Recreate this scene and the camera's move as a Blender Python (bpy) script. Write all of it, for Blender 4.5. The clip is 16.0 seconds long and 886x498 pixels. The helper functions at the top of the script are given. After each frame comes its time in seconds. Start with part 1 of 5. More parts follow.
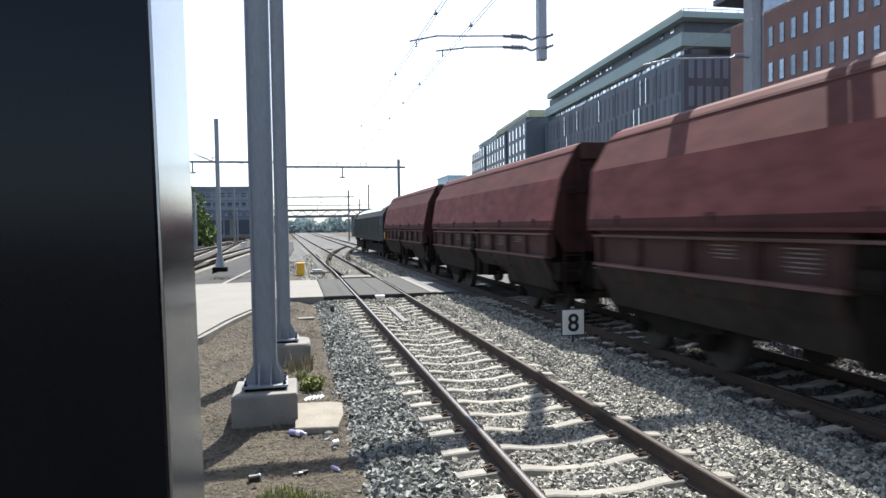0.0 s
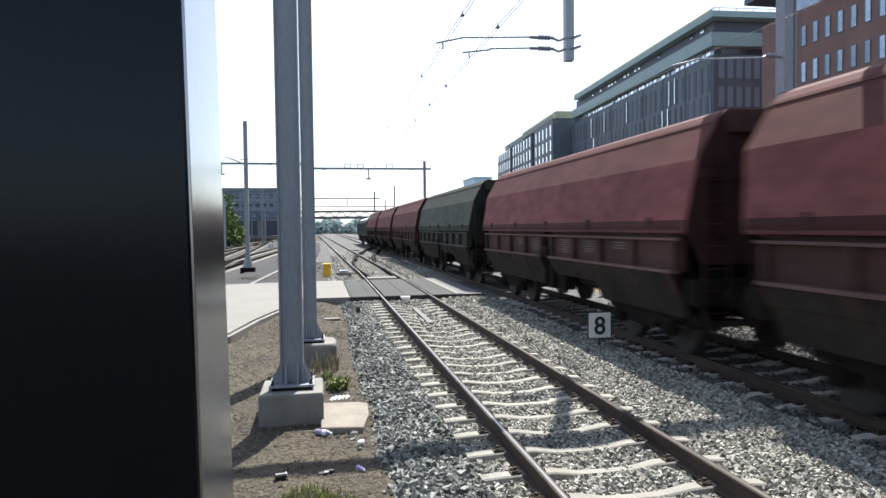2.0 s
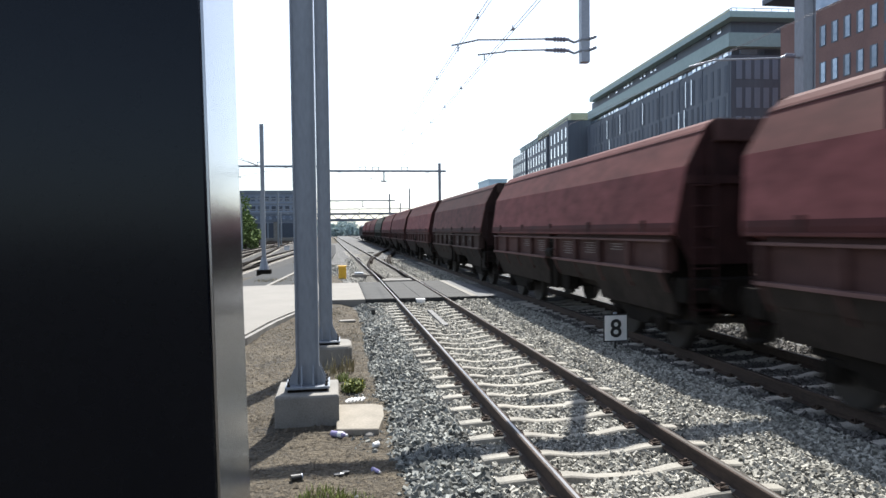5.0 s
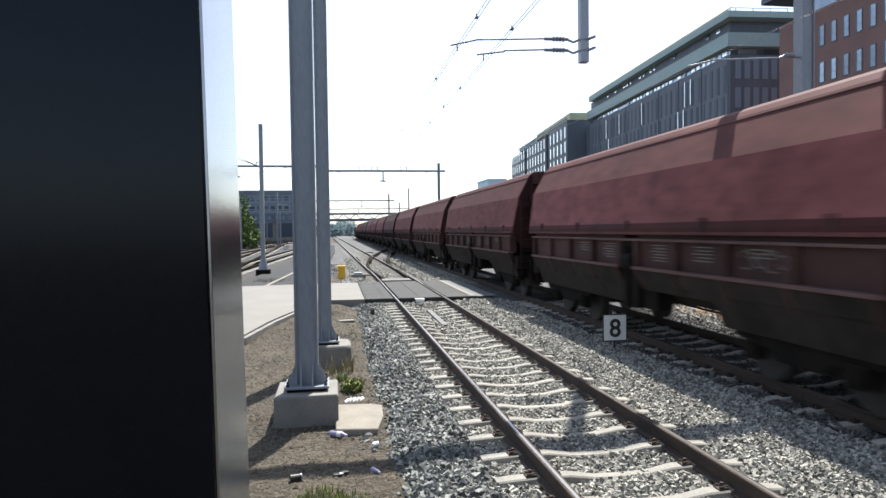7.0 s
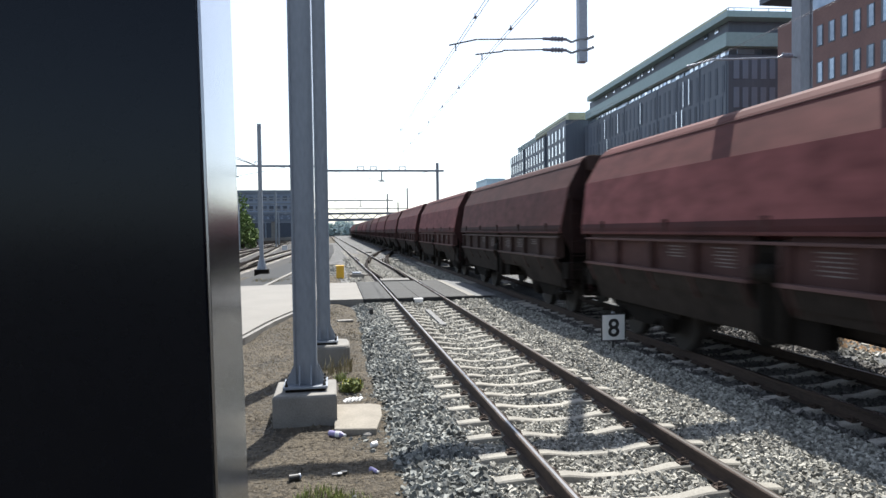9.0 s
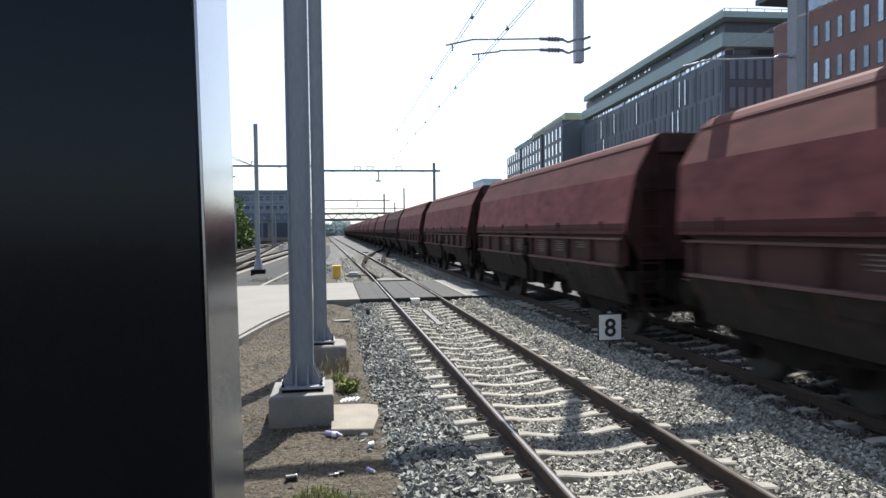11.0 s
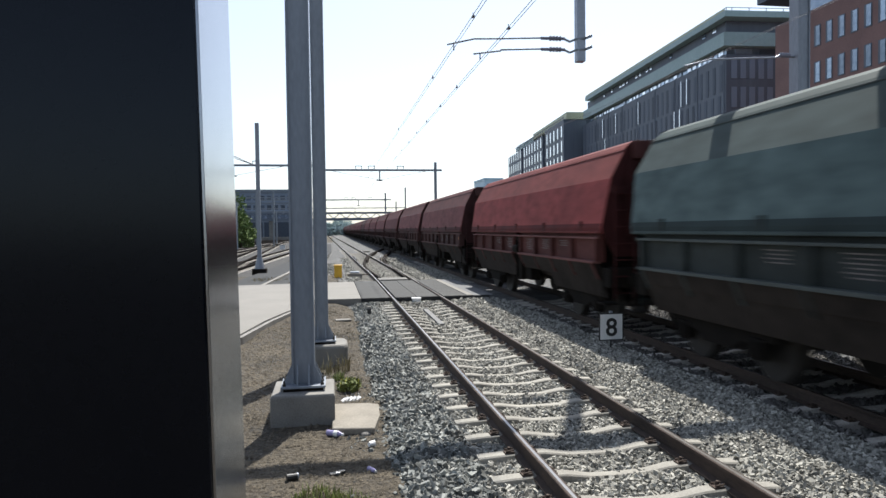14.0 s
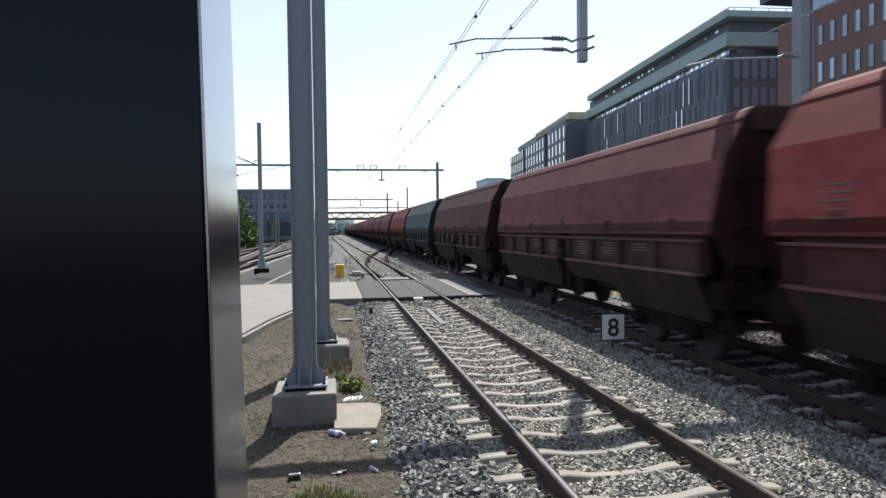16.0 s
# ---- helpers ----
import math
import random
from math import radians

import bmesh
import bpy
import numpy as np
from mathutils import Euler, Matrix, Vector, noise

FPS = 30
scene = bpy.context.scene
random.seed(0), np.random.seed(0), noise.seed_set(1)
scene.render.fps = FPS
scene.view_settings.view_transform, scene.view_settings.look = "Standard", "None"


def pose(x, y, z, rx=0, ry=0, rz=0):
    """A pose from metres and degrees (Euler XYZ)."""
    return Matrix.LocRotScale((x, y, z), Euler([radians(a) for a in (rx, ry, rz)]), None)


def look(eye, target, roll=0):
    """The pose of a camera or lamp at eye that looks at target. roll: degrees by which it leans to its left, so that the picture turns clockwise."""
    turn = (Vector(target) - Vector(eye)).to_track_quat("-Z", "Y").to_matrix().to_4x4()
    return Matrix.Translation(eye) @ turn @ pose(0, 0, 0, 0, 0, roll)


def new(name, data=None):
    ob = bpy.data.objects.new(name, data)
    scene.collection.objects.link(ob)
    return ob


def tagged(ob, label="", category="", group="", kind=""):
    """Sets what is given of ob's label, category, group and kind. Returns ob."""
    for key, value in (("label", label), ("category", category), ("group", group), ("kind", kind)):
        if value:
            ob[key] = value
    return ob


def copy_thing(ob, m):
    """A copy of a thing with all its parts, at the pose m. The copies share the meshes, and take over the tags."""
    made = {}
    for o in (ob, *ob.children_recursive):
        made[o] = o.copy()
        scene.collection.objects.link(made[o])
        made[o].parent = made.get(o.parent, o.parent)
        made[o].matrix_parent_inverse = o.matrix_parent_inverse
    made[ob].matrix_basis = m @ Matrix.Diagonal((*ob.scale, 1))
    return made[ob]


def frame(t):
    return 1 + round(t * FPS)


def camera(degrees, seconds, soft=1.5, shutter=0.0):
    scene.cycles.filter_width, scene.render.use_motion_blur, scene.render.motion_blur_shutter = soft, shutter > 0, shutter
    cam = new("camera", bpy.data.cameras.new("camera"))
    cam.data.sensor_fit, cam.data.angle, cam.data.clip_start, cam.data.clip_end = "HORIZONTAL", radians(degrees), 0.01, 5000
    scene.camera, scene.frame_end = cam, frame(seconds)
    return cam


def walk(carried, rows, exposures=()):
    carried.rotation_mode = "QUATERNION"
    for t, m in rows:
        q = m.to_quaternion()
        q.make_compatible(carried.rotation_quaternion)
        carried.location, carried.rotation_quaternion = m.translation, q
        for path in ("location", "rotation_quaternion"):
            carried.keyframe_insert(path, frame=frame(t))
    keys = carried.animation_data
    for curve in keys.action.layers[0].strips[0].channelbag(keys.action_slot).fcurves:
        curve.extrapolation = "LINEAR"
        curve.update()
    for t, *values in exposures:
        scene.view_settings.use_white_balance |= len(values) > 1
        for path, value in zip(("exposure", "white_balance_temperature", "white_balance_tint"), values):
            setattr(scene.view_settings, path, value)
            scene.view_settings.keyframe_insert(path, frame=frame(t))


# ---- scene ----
# The camera stands beside the near track and pans a little.
cam = camera(67.69, 16.0, soft=1.5, shutter=0.4)
EYE = (-2.569, -5.652, 2.081)
TURNS = [
    (0, 87.968, 0.881, -12.715), (0.5, 87.903, 0.793, -12.382), (1, 87.960, 0.666, -11.978), (1.5, 88.061, 0.642, -11.207),
    (2, 88.135, 0.674, -10.507), (2.5, 88.206, 0.633, -10.048), (3, 88.314, 0.586, -9.594), (3.5, 88.365, 0.605, -9.253),
    (4, 88.351, 0.679, -9.134), (6.5, 88.330, 0.726, -9.346), (7, 88.333, 0.730, -9.276), (7.5, 88.333, 0.736, -9.270),
    (8, 88.324, 0.732, -9.235), (8.5, 88.318, 0.729, -9.288), (9, 88.312, 0.738, -9.395), (11.5, 88.314, 0.729, -9.703),
    (12, 88.321, 0.715, -9.710), (12.5, 88.252, 0.705, -9.640), (13, 88.250, 0.696, -9.606), (13.5, 88.255, 0.705, -9.569),
    (14, 88.260, 0.713, -9.569), (14.5, 88.255, 0.708, -9.569), (15, 88.236, 0.692, -9.503), (15.5, 88.238, 0.674, -9.462),
    (16, 88.250, 0.645, -9.403)]
walk(cam, [(t, pose(EYE[0] + 0.007 * max(0, 1 - t / 3), EYE[1], EYE[2], rx, ry, rz)) for t, rx, ry, rz in TURNS],
     exposures=[(t, e, 6250, 9) for t, e in ((0.0, 1.19), (7.0, 1.14), (9.0, 1.1), (12.5, 0.94), (14.5, 0.81), (16.0, 0.75))])

# ---------------------------------------------------------------- light
SUN = Vector((0.25, 0.6, 1.0)).normalized()
world = bpy.data.worlds.new("sky")
scene.world = world
world.use_nodes = True
wn = world.node_tree
sky = wn.nodes.new("ShaderNodeTexSky")
sky.sky_type, sky.sun_disc = "NISHITA", False
sky.sun_elevation = math.asin(SUN.z)
sky.sun_rotation = math.atan2(SUN.x, SUN.y)
sky.air_density, sky.dust_density, sky.ozone_density = 1.0, 1.0, 1.2
back = wn.nodes["Background"]
back.inputs["Strength"].default_value = 0.08
veil = wn.nodes.new("ShaderNodeHueSaturation")
veil.inputs["Saturation"].default_value, veil.inputs["Value"].default_value = 0.62, 1.32
wn.links.new(sky.outputs[0], veil.inputs["Color"])
wn.links.new(veil.outputs[0], back.inputs["Color"])
lamp = bpy.data.lights.new("sun", "SUN")
lamp.energy, lamp.angle, lamp.color = 5.0, radians(0.6), (1.0, 0.94, 0.85)
sun = new("sun", lamp)
sun.matrix_basis = look(SUN * 60, (0, 0, 0))


# ---------------------------------------------------------------- materials
def material(name, dark, light, rough=0.7, metal=0.0, scale=3.0, fine=40.0, bump=0.3, size=0.01, stretch=(1, 1, 1), random_tone=0.0, coat=0.0, spec=0.5):
    """Two-scale noise between two colours, with fine relief."""
    m = bpy.data.materials.new(name)
    m.use_nodes = True
    n, link = m.node_tree.nodes, m.node_tree.links.new
    b = n["Principled BSDF"]
    b.inputs["Metallic"].default_value = metal
    b.inputs["Coat Weight"].default_value = coat
    b.inputs["Specular IOR Level"].default_value = spec
    place, fit = n.new("ShaderNodeTexCoord"), n.new("ShaderNodeMapping")
    link(place.outputs["Object"], fit.inputs["Vector"])
    fit.inputs["Scale"].default_value = stretch
    big, small = n.new("ShaderNodeTexNoise"), n.new("ShaderNodeTexNoise")
    for tex, sc in ((big, scale), (small, fine)):
        link(fit.outputs[0], tex.inputs["Vector"])
        tex.inputs["Scale"].default_value, tex.inputs["Detail"].default_value = sc, 6
    both = n.new("ShaderNodeMath")
    both.operation = "MULTIPLY_ADD"
    link(small.outputs["Fac"], both.inputs[0])
    both.inputs[1].default_value = 0.45
    half = n.new("ShaderNodeMath")
    half.operation = "MULTIPLY"
    link(big.outputs["Fac"], half.inputs[0])
    half.inputs[1].default_value = 0.55
    link(half.outputs[0], both.inputs[2])
    ramp = n.new("ShaderNodeValToRGB")
    ramp.color_ramp.elements[0].position, ramp.color_ramp.elements[1].position = 0.36, 0.64
    ramp.color_ramp.elements[0].color, ramp.color_ramp.elements[1].color = (*dark, 1), (*light, 1)
    link(both.outputs[0], ramp.inputs[0])
    colour = ramp.outputs[0]
    if random_tone:
        info, tone, hsv = n.new("ShaderNodeObjectInfo"), n.new("ShaderNodeMapRange"), n.new("ShaderNodeHueSaturation")
        link(info.outputs["Random"], tone.inputs["Value"])
        tone.inputs["To Min"].default_value, tone.inputs["To Max"].default_value = 1 - random_tone, 1 + random_tone
        link(tone.outputs[0], hsv.inputs["Value"])
        link(colour, hsv.inputs["Color"])
        colour = hsv.outputs[0]
    link(colour, b.inputs["Base Color"])
    gloss = n.new("ShaderNodeMapRange")
    link(big.outputs["Fac"], gloss.inputs["Value"])
    gloss.inputs["To Min"].default_value, gloss.inputs["To Max"].default_value = max(rough - 0.1, 0.03), min(rough + 0.1, 1)
    link(gloss.outputs[0], b.inputs["Roughness"])
    if bump:
        relief = n.new("ShaderNodeBump")
        relief.inputs["Strength"].default_value, relief.inputs["Distance"].default_value = bump, size
        link(small.outputs["Fac"], relief.inputs["Height"])
        link(relief.outputs[0], b.inputs["Normal"])
    return m


def island_tones(m, low, high):
    """Lets each loose piece of a joined mesh take a tone of its own."""
    n, link = m.node_tree.nodes, m.node_tree.links.new
    b = n["Principled BSDF"]
    was = b.inputs["Base Color"].links[0].from_socket
    geo, tone, hsv = n.new("ShaderNodeNewGeometry"), n.new("ShaderNodeMapRange"), n.new("ShaderNodeHueSaturation")
    link(geo.outputs["Random Per Island"], tone.inputs["Value"])
    tone.inputs["To Min"].default_value, tone.inputs["To Max"].default_value = low, high
    link(tone.outputs[0], hsv.inputs["Value"])
    link(was, hsv.inputs["Color"])
    link(hsv.outputs[0], b.inputs["Base Color"])
    return m


SOIL = material("soil", (0.0198, 0.0158, 0.0104), (0.097, 0.0785, 0.0524), 0.95, scale=2.2, fine=17, bump=1.0, size=0.1)
# Bed colour is darkened to act as shade in the gaps between stones.
BED = material("ballast_bed", (0.0306, 0.0306, 0.0306), (0.131, 0.131, 0.129), 0.9, scale=1.2, fine=26, bump=1.0, size=0.05)
YARD = material("yard_ballast", (0.0151, 0.0143, 0.0136), (0.0378, 0.0359, 0.0341), 0.95, scale=0.8, fine=14, bump=0.8, size=0.05)
STONE = island_tones(material("ballast_stone", (0.205, 0.199, 0.176), (0.336, 0.326, 0.29), 0.8, scale=1.2, fine=60, bump=0.2, spec=0.25), 0.3, 1.55)
SHOULDER = island_tones(material("shoulder_stone", (0.129, 0.134, 0.127), (0.242, 0.248, 0.23), 0.75, scale=1.2, fine=60, bump=0.2, spec=0.25), 0.3, 1.5)
# Darker stone colour that deepens the shade beneath the train.
SHADED_STONE = island_tones(material("shaded_stone", (0.05, 0.046, 0.043), (0.12, 0.113, 0.105), 0.9, scale=1.2, fine=60, bump=0.2), 0.5, 1.5)
CONCRETE = material("concrete", (0.133, 0.127, 0.116), (0.215, 0.206, 0.189), 0.85, scale=2.2, fine=60, bump=0.25)
SLEEPER = material("sleeper_concrete", (0.172, 0.161, 0.14), (0.273, 0.261, 0.229), 0.85, scale=4, fine=50, bump=0.3, random_tone=0.12)
PAVING = material("paving_concrete", (0.142, 0.134, 0.12), (0.191, 0.181, 0.164), 0.85, scale=0.8, fine=40, bump=0.2)
RAIL_RUST = material("rail_rust", (0.0246, 0.0179, 0.0146), (0.0672, 0.047, 0.037), 0.8, scale=6, fine=60, bump=0.3, stretch=(1, 0.2, 1), spec=0.25)
RAIL_TOP = material("rail_polished", (0.252, 0.246, 0.24), (0.36, 0.354, 0.348), 0.28, 1.0, scale=4, fine=80, bump=0.05, stretch=(1, 0.05, 1))
RUBBER = material("rubber_panel", (0.0168, 0.0174, 0.0174), (0.0325, 0.0325, 0.0314), 0.85, scale=1.5, fine=70, bump=0.4, random_tone=0.1)
GALV = material("painted_steel_grey", (0.172, 0.192, 0.225), (0.232, 0.257, 0.296), 0.5, 0.2, scale=1.2, fine=25, bump=0.05, stretch=(1, 1, 0.3))
GALV_PALE = material("galvanised_steel", (0.231, 0.259, 0.308), (0.308, 0.336, 0.385), 0.45, 0.4, scale=1.5, fine=30, bump=0.05)
CABINET = material("dark_cabinet_paint", (0.003, 0.0035, 0.006), (0.0045, 0.005, 0.008), 0.17, 0.0, scale=1.0, fine=30, bump=0.0, spec=0.2)
CABINET_SIDE = material("sheen_metal_edge", (0.283, 0.296, 0.323), (0.334, 0.346, 0.374), 0.2, 1.0, scale=1.0, fine=30, bump=0.0)
CABINET.node_tree.nodes["Principled BSDF"].inputs["Specular Tint"].default_value = (0.78, 0.88, 1.0, 1)
WIRE = material("wire_copper", (0.16, 0.16, 0.17), (0.24, 0.24, 0.25), 0.5, 0.5, bump=0)
INSULATOR = material("insulator_ceramic", (0.12, 0.12, 0.16), (0.2, 0.2, 0.26), 0.3, bump=0)
WHITE = material("white_enamel", (0.629, 0.629, 0.629), (0.697, 0.697, 0.697), 0.4, bump=0.03)
BLACK = material("black_enamel", (0.012, 0.012, 0.013), (0.025, 0.025, 0.026), 0.5, bump=0.03)
YELLOW = material("yellow_plastic", (0.62, 0.34, 0.02), (0.75, 0.43, 0.03), 0.5, bump=0.05)
# Grime taken near black to include the shade under the wagons.
GRIME = material("shaded_underframe_grime", (0.00595, 0.0051, 0.00442), (0.017, 0.014, 0.0115), 0.95, scale=2, fine=30, bump=0.3, spec=0.1)
WHEEL = material("wheel_steel", (0.018, 0.015, 0.013), (0.04, 0.034, 0.03), 0.7, 0.3, scale=3, fine=40, bump=0.1)
PLATE = material("stencil_white", (0.0833, 0.0683, 0.0644), (0.166, 0.146, 0.142), 0.7, scale=8, bump=0)
ORANGE = material("orange_plate", (0.36, 0.12, 0.015), (0.5, 0.19, 0.02), 0.6, bump=0)
BRICK = material("red_brick", (0.175, 0.108, 0.102), (0.24, 0.15, 0.14), 0.9, scale=0.6, fine=9, bump=0.4)
# Blue tint here stands for haze; green cladding and slits are lightened for it.
DARKCLAD = material("hazy_dark_cladding", (0.0827, 0.102, 0.136), (0.112, 0.136, 0.176), 0.6, scale=0.4, fine=4, bump=0.2, stretch=(1, 1, 0.1))
GREENCLAD = material("green_copper_cladding", (0.246, 0.348, 0.357), (0.306, 0.416, 0.425), 0.55, scale=0.3, fine=4, bump=0.1)
WINDOW = material("window_glass", (0.2, 0.25, 0.31), (0.33, 0.38, 0.44), 0.08, 0.7, scale=0.5, fine=2, bump=0, random_tone=0.5)
BLIND = material("bright_window_glass", (0.7, 0.73, 0.76), (0.85, 0.87, 0.88), 0.12, 0.9, bump=0, random_tone=0.1)
TINTED = material("tinted_window_glass", (0.2, 0.25, 0.31), (0.36, 0.41, 0.47), 0.1, 0.6, scale=0.7, fine=3, bump=0, random_tone=0.35)
PALE_ROOF = material("pale_yellow_cladding", (0.4, 0.42, 0.28), (0.5, 0.52, 0.36), 0.6, scale=0.4, fine=4, bump=0.05)
# Bluish light and haze are mixed into the far tower and facade colours.
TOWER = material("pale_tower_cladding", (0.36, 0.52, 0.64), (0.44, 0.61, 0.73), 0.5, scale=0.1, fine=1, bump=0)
YARD_WALL = material("blue_grey_facade", (0.16, 0.2, 0.27), (0.2, 0.245, 0.32), 0.6, scale=0.1, fine=1, bump=0)
YARD_PANE = material("facade_pane", (0.055, 0.072, 0.105), (0.1, 0.125, 0.17), 0.4, bump=0, random_tone=0.5, spec=0.3)
SLIT = material("dark_window_slit", (0.069, 0.0848, 0.115), (0.102, 0.122, 0.157), 0.6, scale=0.5, bump=0, random_tone=0.25, spec=0.2)
LEAF = island_tones(material("leaf", (0.085, 0.128, 0.0425), (0.153, 0.212, 0.0723), 0.7, scale=2, bump=0, spec=0.15), 0.6, 1.5)
# Leaf colour bleached and blued to give the distant trees their haze.
FAR_LEAF = island_tones(material("hazy_leaf", (0.287, 0.361, 0.361), (0.394, 0.478, 0.468), 0.7, scale=2, bump=0), 0.75, 1.3)
BARK = material("bark", (0.06, 0.045, 0.03), (0.12, 0.09, 0.06), 0.9, fine=20, bump=0.6)
GRASS = island_tones(material("grass_blade", (0.096, 0.124, 0.028), (0.192, 0.216, 0.06), 0.6, bump=0), 0.6, 1.5)
# Blue of the far roof and columns includes the distance haze.
FARBLUE = material("far_hazy_cladding", (0.13, 0.16, 0.195), (0.17, 0.2, 0.24), 0.6, scale=0.1, fine=1, bump=0)


# ---------------------------------------------------------------- mesh helpers
def box(bm, x0, x1, y0, y1, z0, z1, bevel=0.0, turn=None):
    m = Matrix.LocRotScale(((x0 + x1) / 2, (y0 + y1) / 2, (z0 + z1) / 2), None, (x1 - x0, y1 - y0, z1 - z0))
    r = bmesh.ops.create_cube(bm, size=1, matrix=(turn @ m) if turn else m)
    if bevel:
        edges = list({e for v in r["verts"] for e in v.link_edges})
        bmesh.ops.bevel(bm, geom=edges, offset=bevel, segments=2, affect="EDGES", profile=0.6)
    return bm


def tube(bm, a, b, r, r2=None, sides=10):
    a, b = Vector(a), Vector(b)
    d = b - a
    m = Matrix.Translation((a + b) / 2) @ d.to_track_quat("Z", "Y").to_matrix().to_4x4()
    bmesh.ops.create_cone(bm, cap_ends=True, segments=sides, radius1=r, radius2=r if r2 is None else r2, depth=d.length, matrix=m)
    return bm


def extrude(bm, profile, y0, y1, axis="y", shift=None):
    """A closed outline in x and z, carried from y0 to y1."""
    a = [bm.verts.new((x, y0, z)) for x, z in profile]
    b = [bm.verts.new((x, y1, z)) for x, z in profile]
    n = len(profile)
    for i in range(n):
        bm.faces.new((a[i], a[(i + 1) % n], b[(i + 1) % n], b[i]))
    bm.faces.new(a[::-1])
    bm.faces.new(b)
    return bm


def sweep(bm, path, profile):
    """A closed outline in x and z, carried along points of the plan."""
    rings = []
    for i, p in enumerate(path):
        d = Vector(path[min(i + 1, len(path) - 1)]) - Vector(path[max(i - 1, 0)])
        side = Vector((d.y, -d.x, 0)).normalized()
        rings.append([bm.verts.new(Vector(p) + side * x + Vector((0, 0, z))) for x, z in profile])
    n = len(profile)
    for a, b in zip(rings, rings[1:]):
        for i in range(n):
            bm.faces.new((a[i], a[(i + 1) % n], b[(i + 1) % n], b[i]))
    bm.faces.new(rings[0][::-1])
    bm.faces.new(rings[-1])
    return bm


def mesh_of(name, bm, mat):
    bmesh.ops.recalc_face_normals(bm, faces=bm.faces)
    me = bpy.data.meshes.new(name)
    bm.to_mesh(me)
    bm.free()
    me.materials.append(mat)
    return me


def part(name, bm, mat, parent=None, label="", smooth=False, at=None):
    """Links a bmesh, or a mesh that is there already, as one object."""
    me = bm if isinstance(bm, bpy.types.Mesh) else mesh_of(name, bm, mat)
    if smooth:
        for p in me.polygons:
            p.use_smooth = True
    ob = new(name, me)
    if parent:
        ob.parent = parent
    if at is not None:
        ob.matrix_basis = at
    if label:
        ob["label"] = label
    return ob


def thing(name, m, label, category, group="", kind=""):
    ob = new(name)
    ob.empty_display_size = 0.3
    ob.matrix_basis = m
    return tagged(ob, label, category, group, kind)


def B():
    return bmesh.new()


def drift(y):
    """The near track bends a little to the side beyond the crossing."""
    return -0.0135 * max(0.0, y - 24) if y > 30 else -0.00225 * max(0.0, y - 24) ** 2


TRAIN_X = 4.05


# ---------------------------------------------------------------- ground
def grid_mesh(name, xs, ys, height, mat):
    verts = [(x, y, height(x, y)) for y in ys for x in xs]
    w = len(xs)
    faces = [(j * w + i, j * w + i + 1, (j + 1) * w + i + 1, (j + 1) * w + i) for j in range(len(ys) - 1) for i in range(w - 1)]
    me = bpy.data.meshes.new(name)
    me.from_pydata(verts, [], faces)
    me.materials.append(mat)
    for p in me.polygons:
        p.use_smooth = True
    return me


def steps(*spans):
    out = [spans[0][0]]
    for a, b, s in spans:
        out += [a + (b - a) * (i + 1) / max(1, round((b - a) / s)) for i in range(max(1, round((b - a) / s)))]
    return out


def bed_height(x, y):
    n = noise.noise((x * 1.3, y * 1.3, 0)) * 0.02 + noise.noise((x * 7, y * 7, 3)) * 0.012
    left = -2.1 + 0.14 * noise.noise((0, y * 0.8, 5))
    if y <= 14.4 and y > 13.5 and -3.2 < x < 2.5:
        n += 0.08 * (y - 13.5) / 0.9
    if y > 14.4:
        return (-0.235 if 21 < y < 60 and abs(x) < 1.3 else -0.168) + n
    if x < left + 0.35:
        return -0.235 - 0.1 * min(1, (left + 0.35 - x) / 0.35) + n
    if -1.3 < x < 1.0 or -1.0 < x - TRAIN_X < 1.3:
        return -0.24 + n
    if 1.0 <= x < 1.4:
        return -0.24 + 0.05 * (x - 1.0) / 0.4 + n
    return (-0.235 if x < 0 else -0.19) + n


def soil_height(x, y):
    n = noise.noise((x * 0.9, y * 0.9, 1)) * 0.05 + noise.noise((x * 5, y * 5, 2)) * 0.018 + noise.noise((x * 14, y * 14, 2)) * 0.008
    near = 1.0 if -3 < y < 14 and -9 < x < 0 else 0.15
    lift = (0.07 + 0.09 * min(1, max(0, (y - 13.2) / 1.3))) * min(1, max(0, (y - 8) / 5)) * min(1, max(0, (-2.0 - x) / 0.5)) if y < 30 else 0
    lift += 0.06 * min(1, max(0, (y - 5.5) / 3)) * min(1, max(0, (-2.9 - x) / 0.8)) if y < 14.5 else 0
    return -0.275 + lift + n * near


GX = steps((-2500, -200, 400), (-200, -30, 30), (-30, -8, 2), (-8, -1.2, 0.14), (-1.2, 12, 2), (12, 60, 8), (60, 300, 40), (300, 2500, 400))
GY = steps((-2500, -300, 300), (-300, -20, 40), (-20, -2, 1.0), (-2, 12, 0.14), (12, 60, 3), (60, 300, 20), (300, 3500, 300))
tagged(new("ground", grid_mesh("ground", GX, GY, lambda x, y: -0.42 if -1.2 < x < 9 else soil_height(x, y), SOIL)), "bare sandy soil beside the railway tracks", "ground", kind="structure")
BX = steps((-2.3, 2.9, 0.1), (2.9, 9, 0.4))
BY = steps((-400, -40, 20), (-40, -8, 2), (-8, -2, 0.5), (-2, 14.4, 0.12), (14.4, 60, 0.5), (60, 400, 10))
tagged(new("ballast_bed", grid_mesh("ballast_bed", BX, BY, bed_height, BED)), "grey crushed stone ballast bed under both tracks", "ballast", kind="structure")


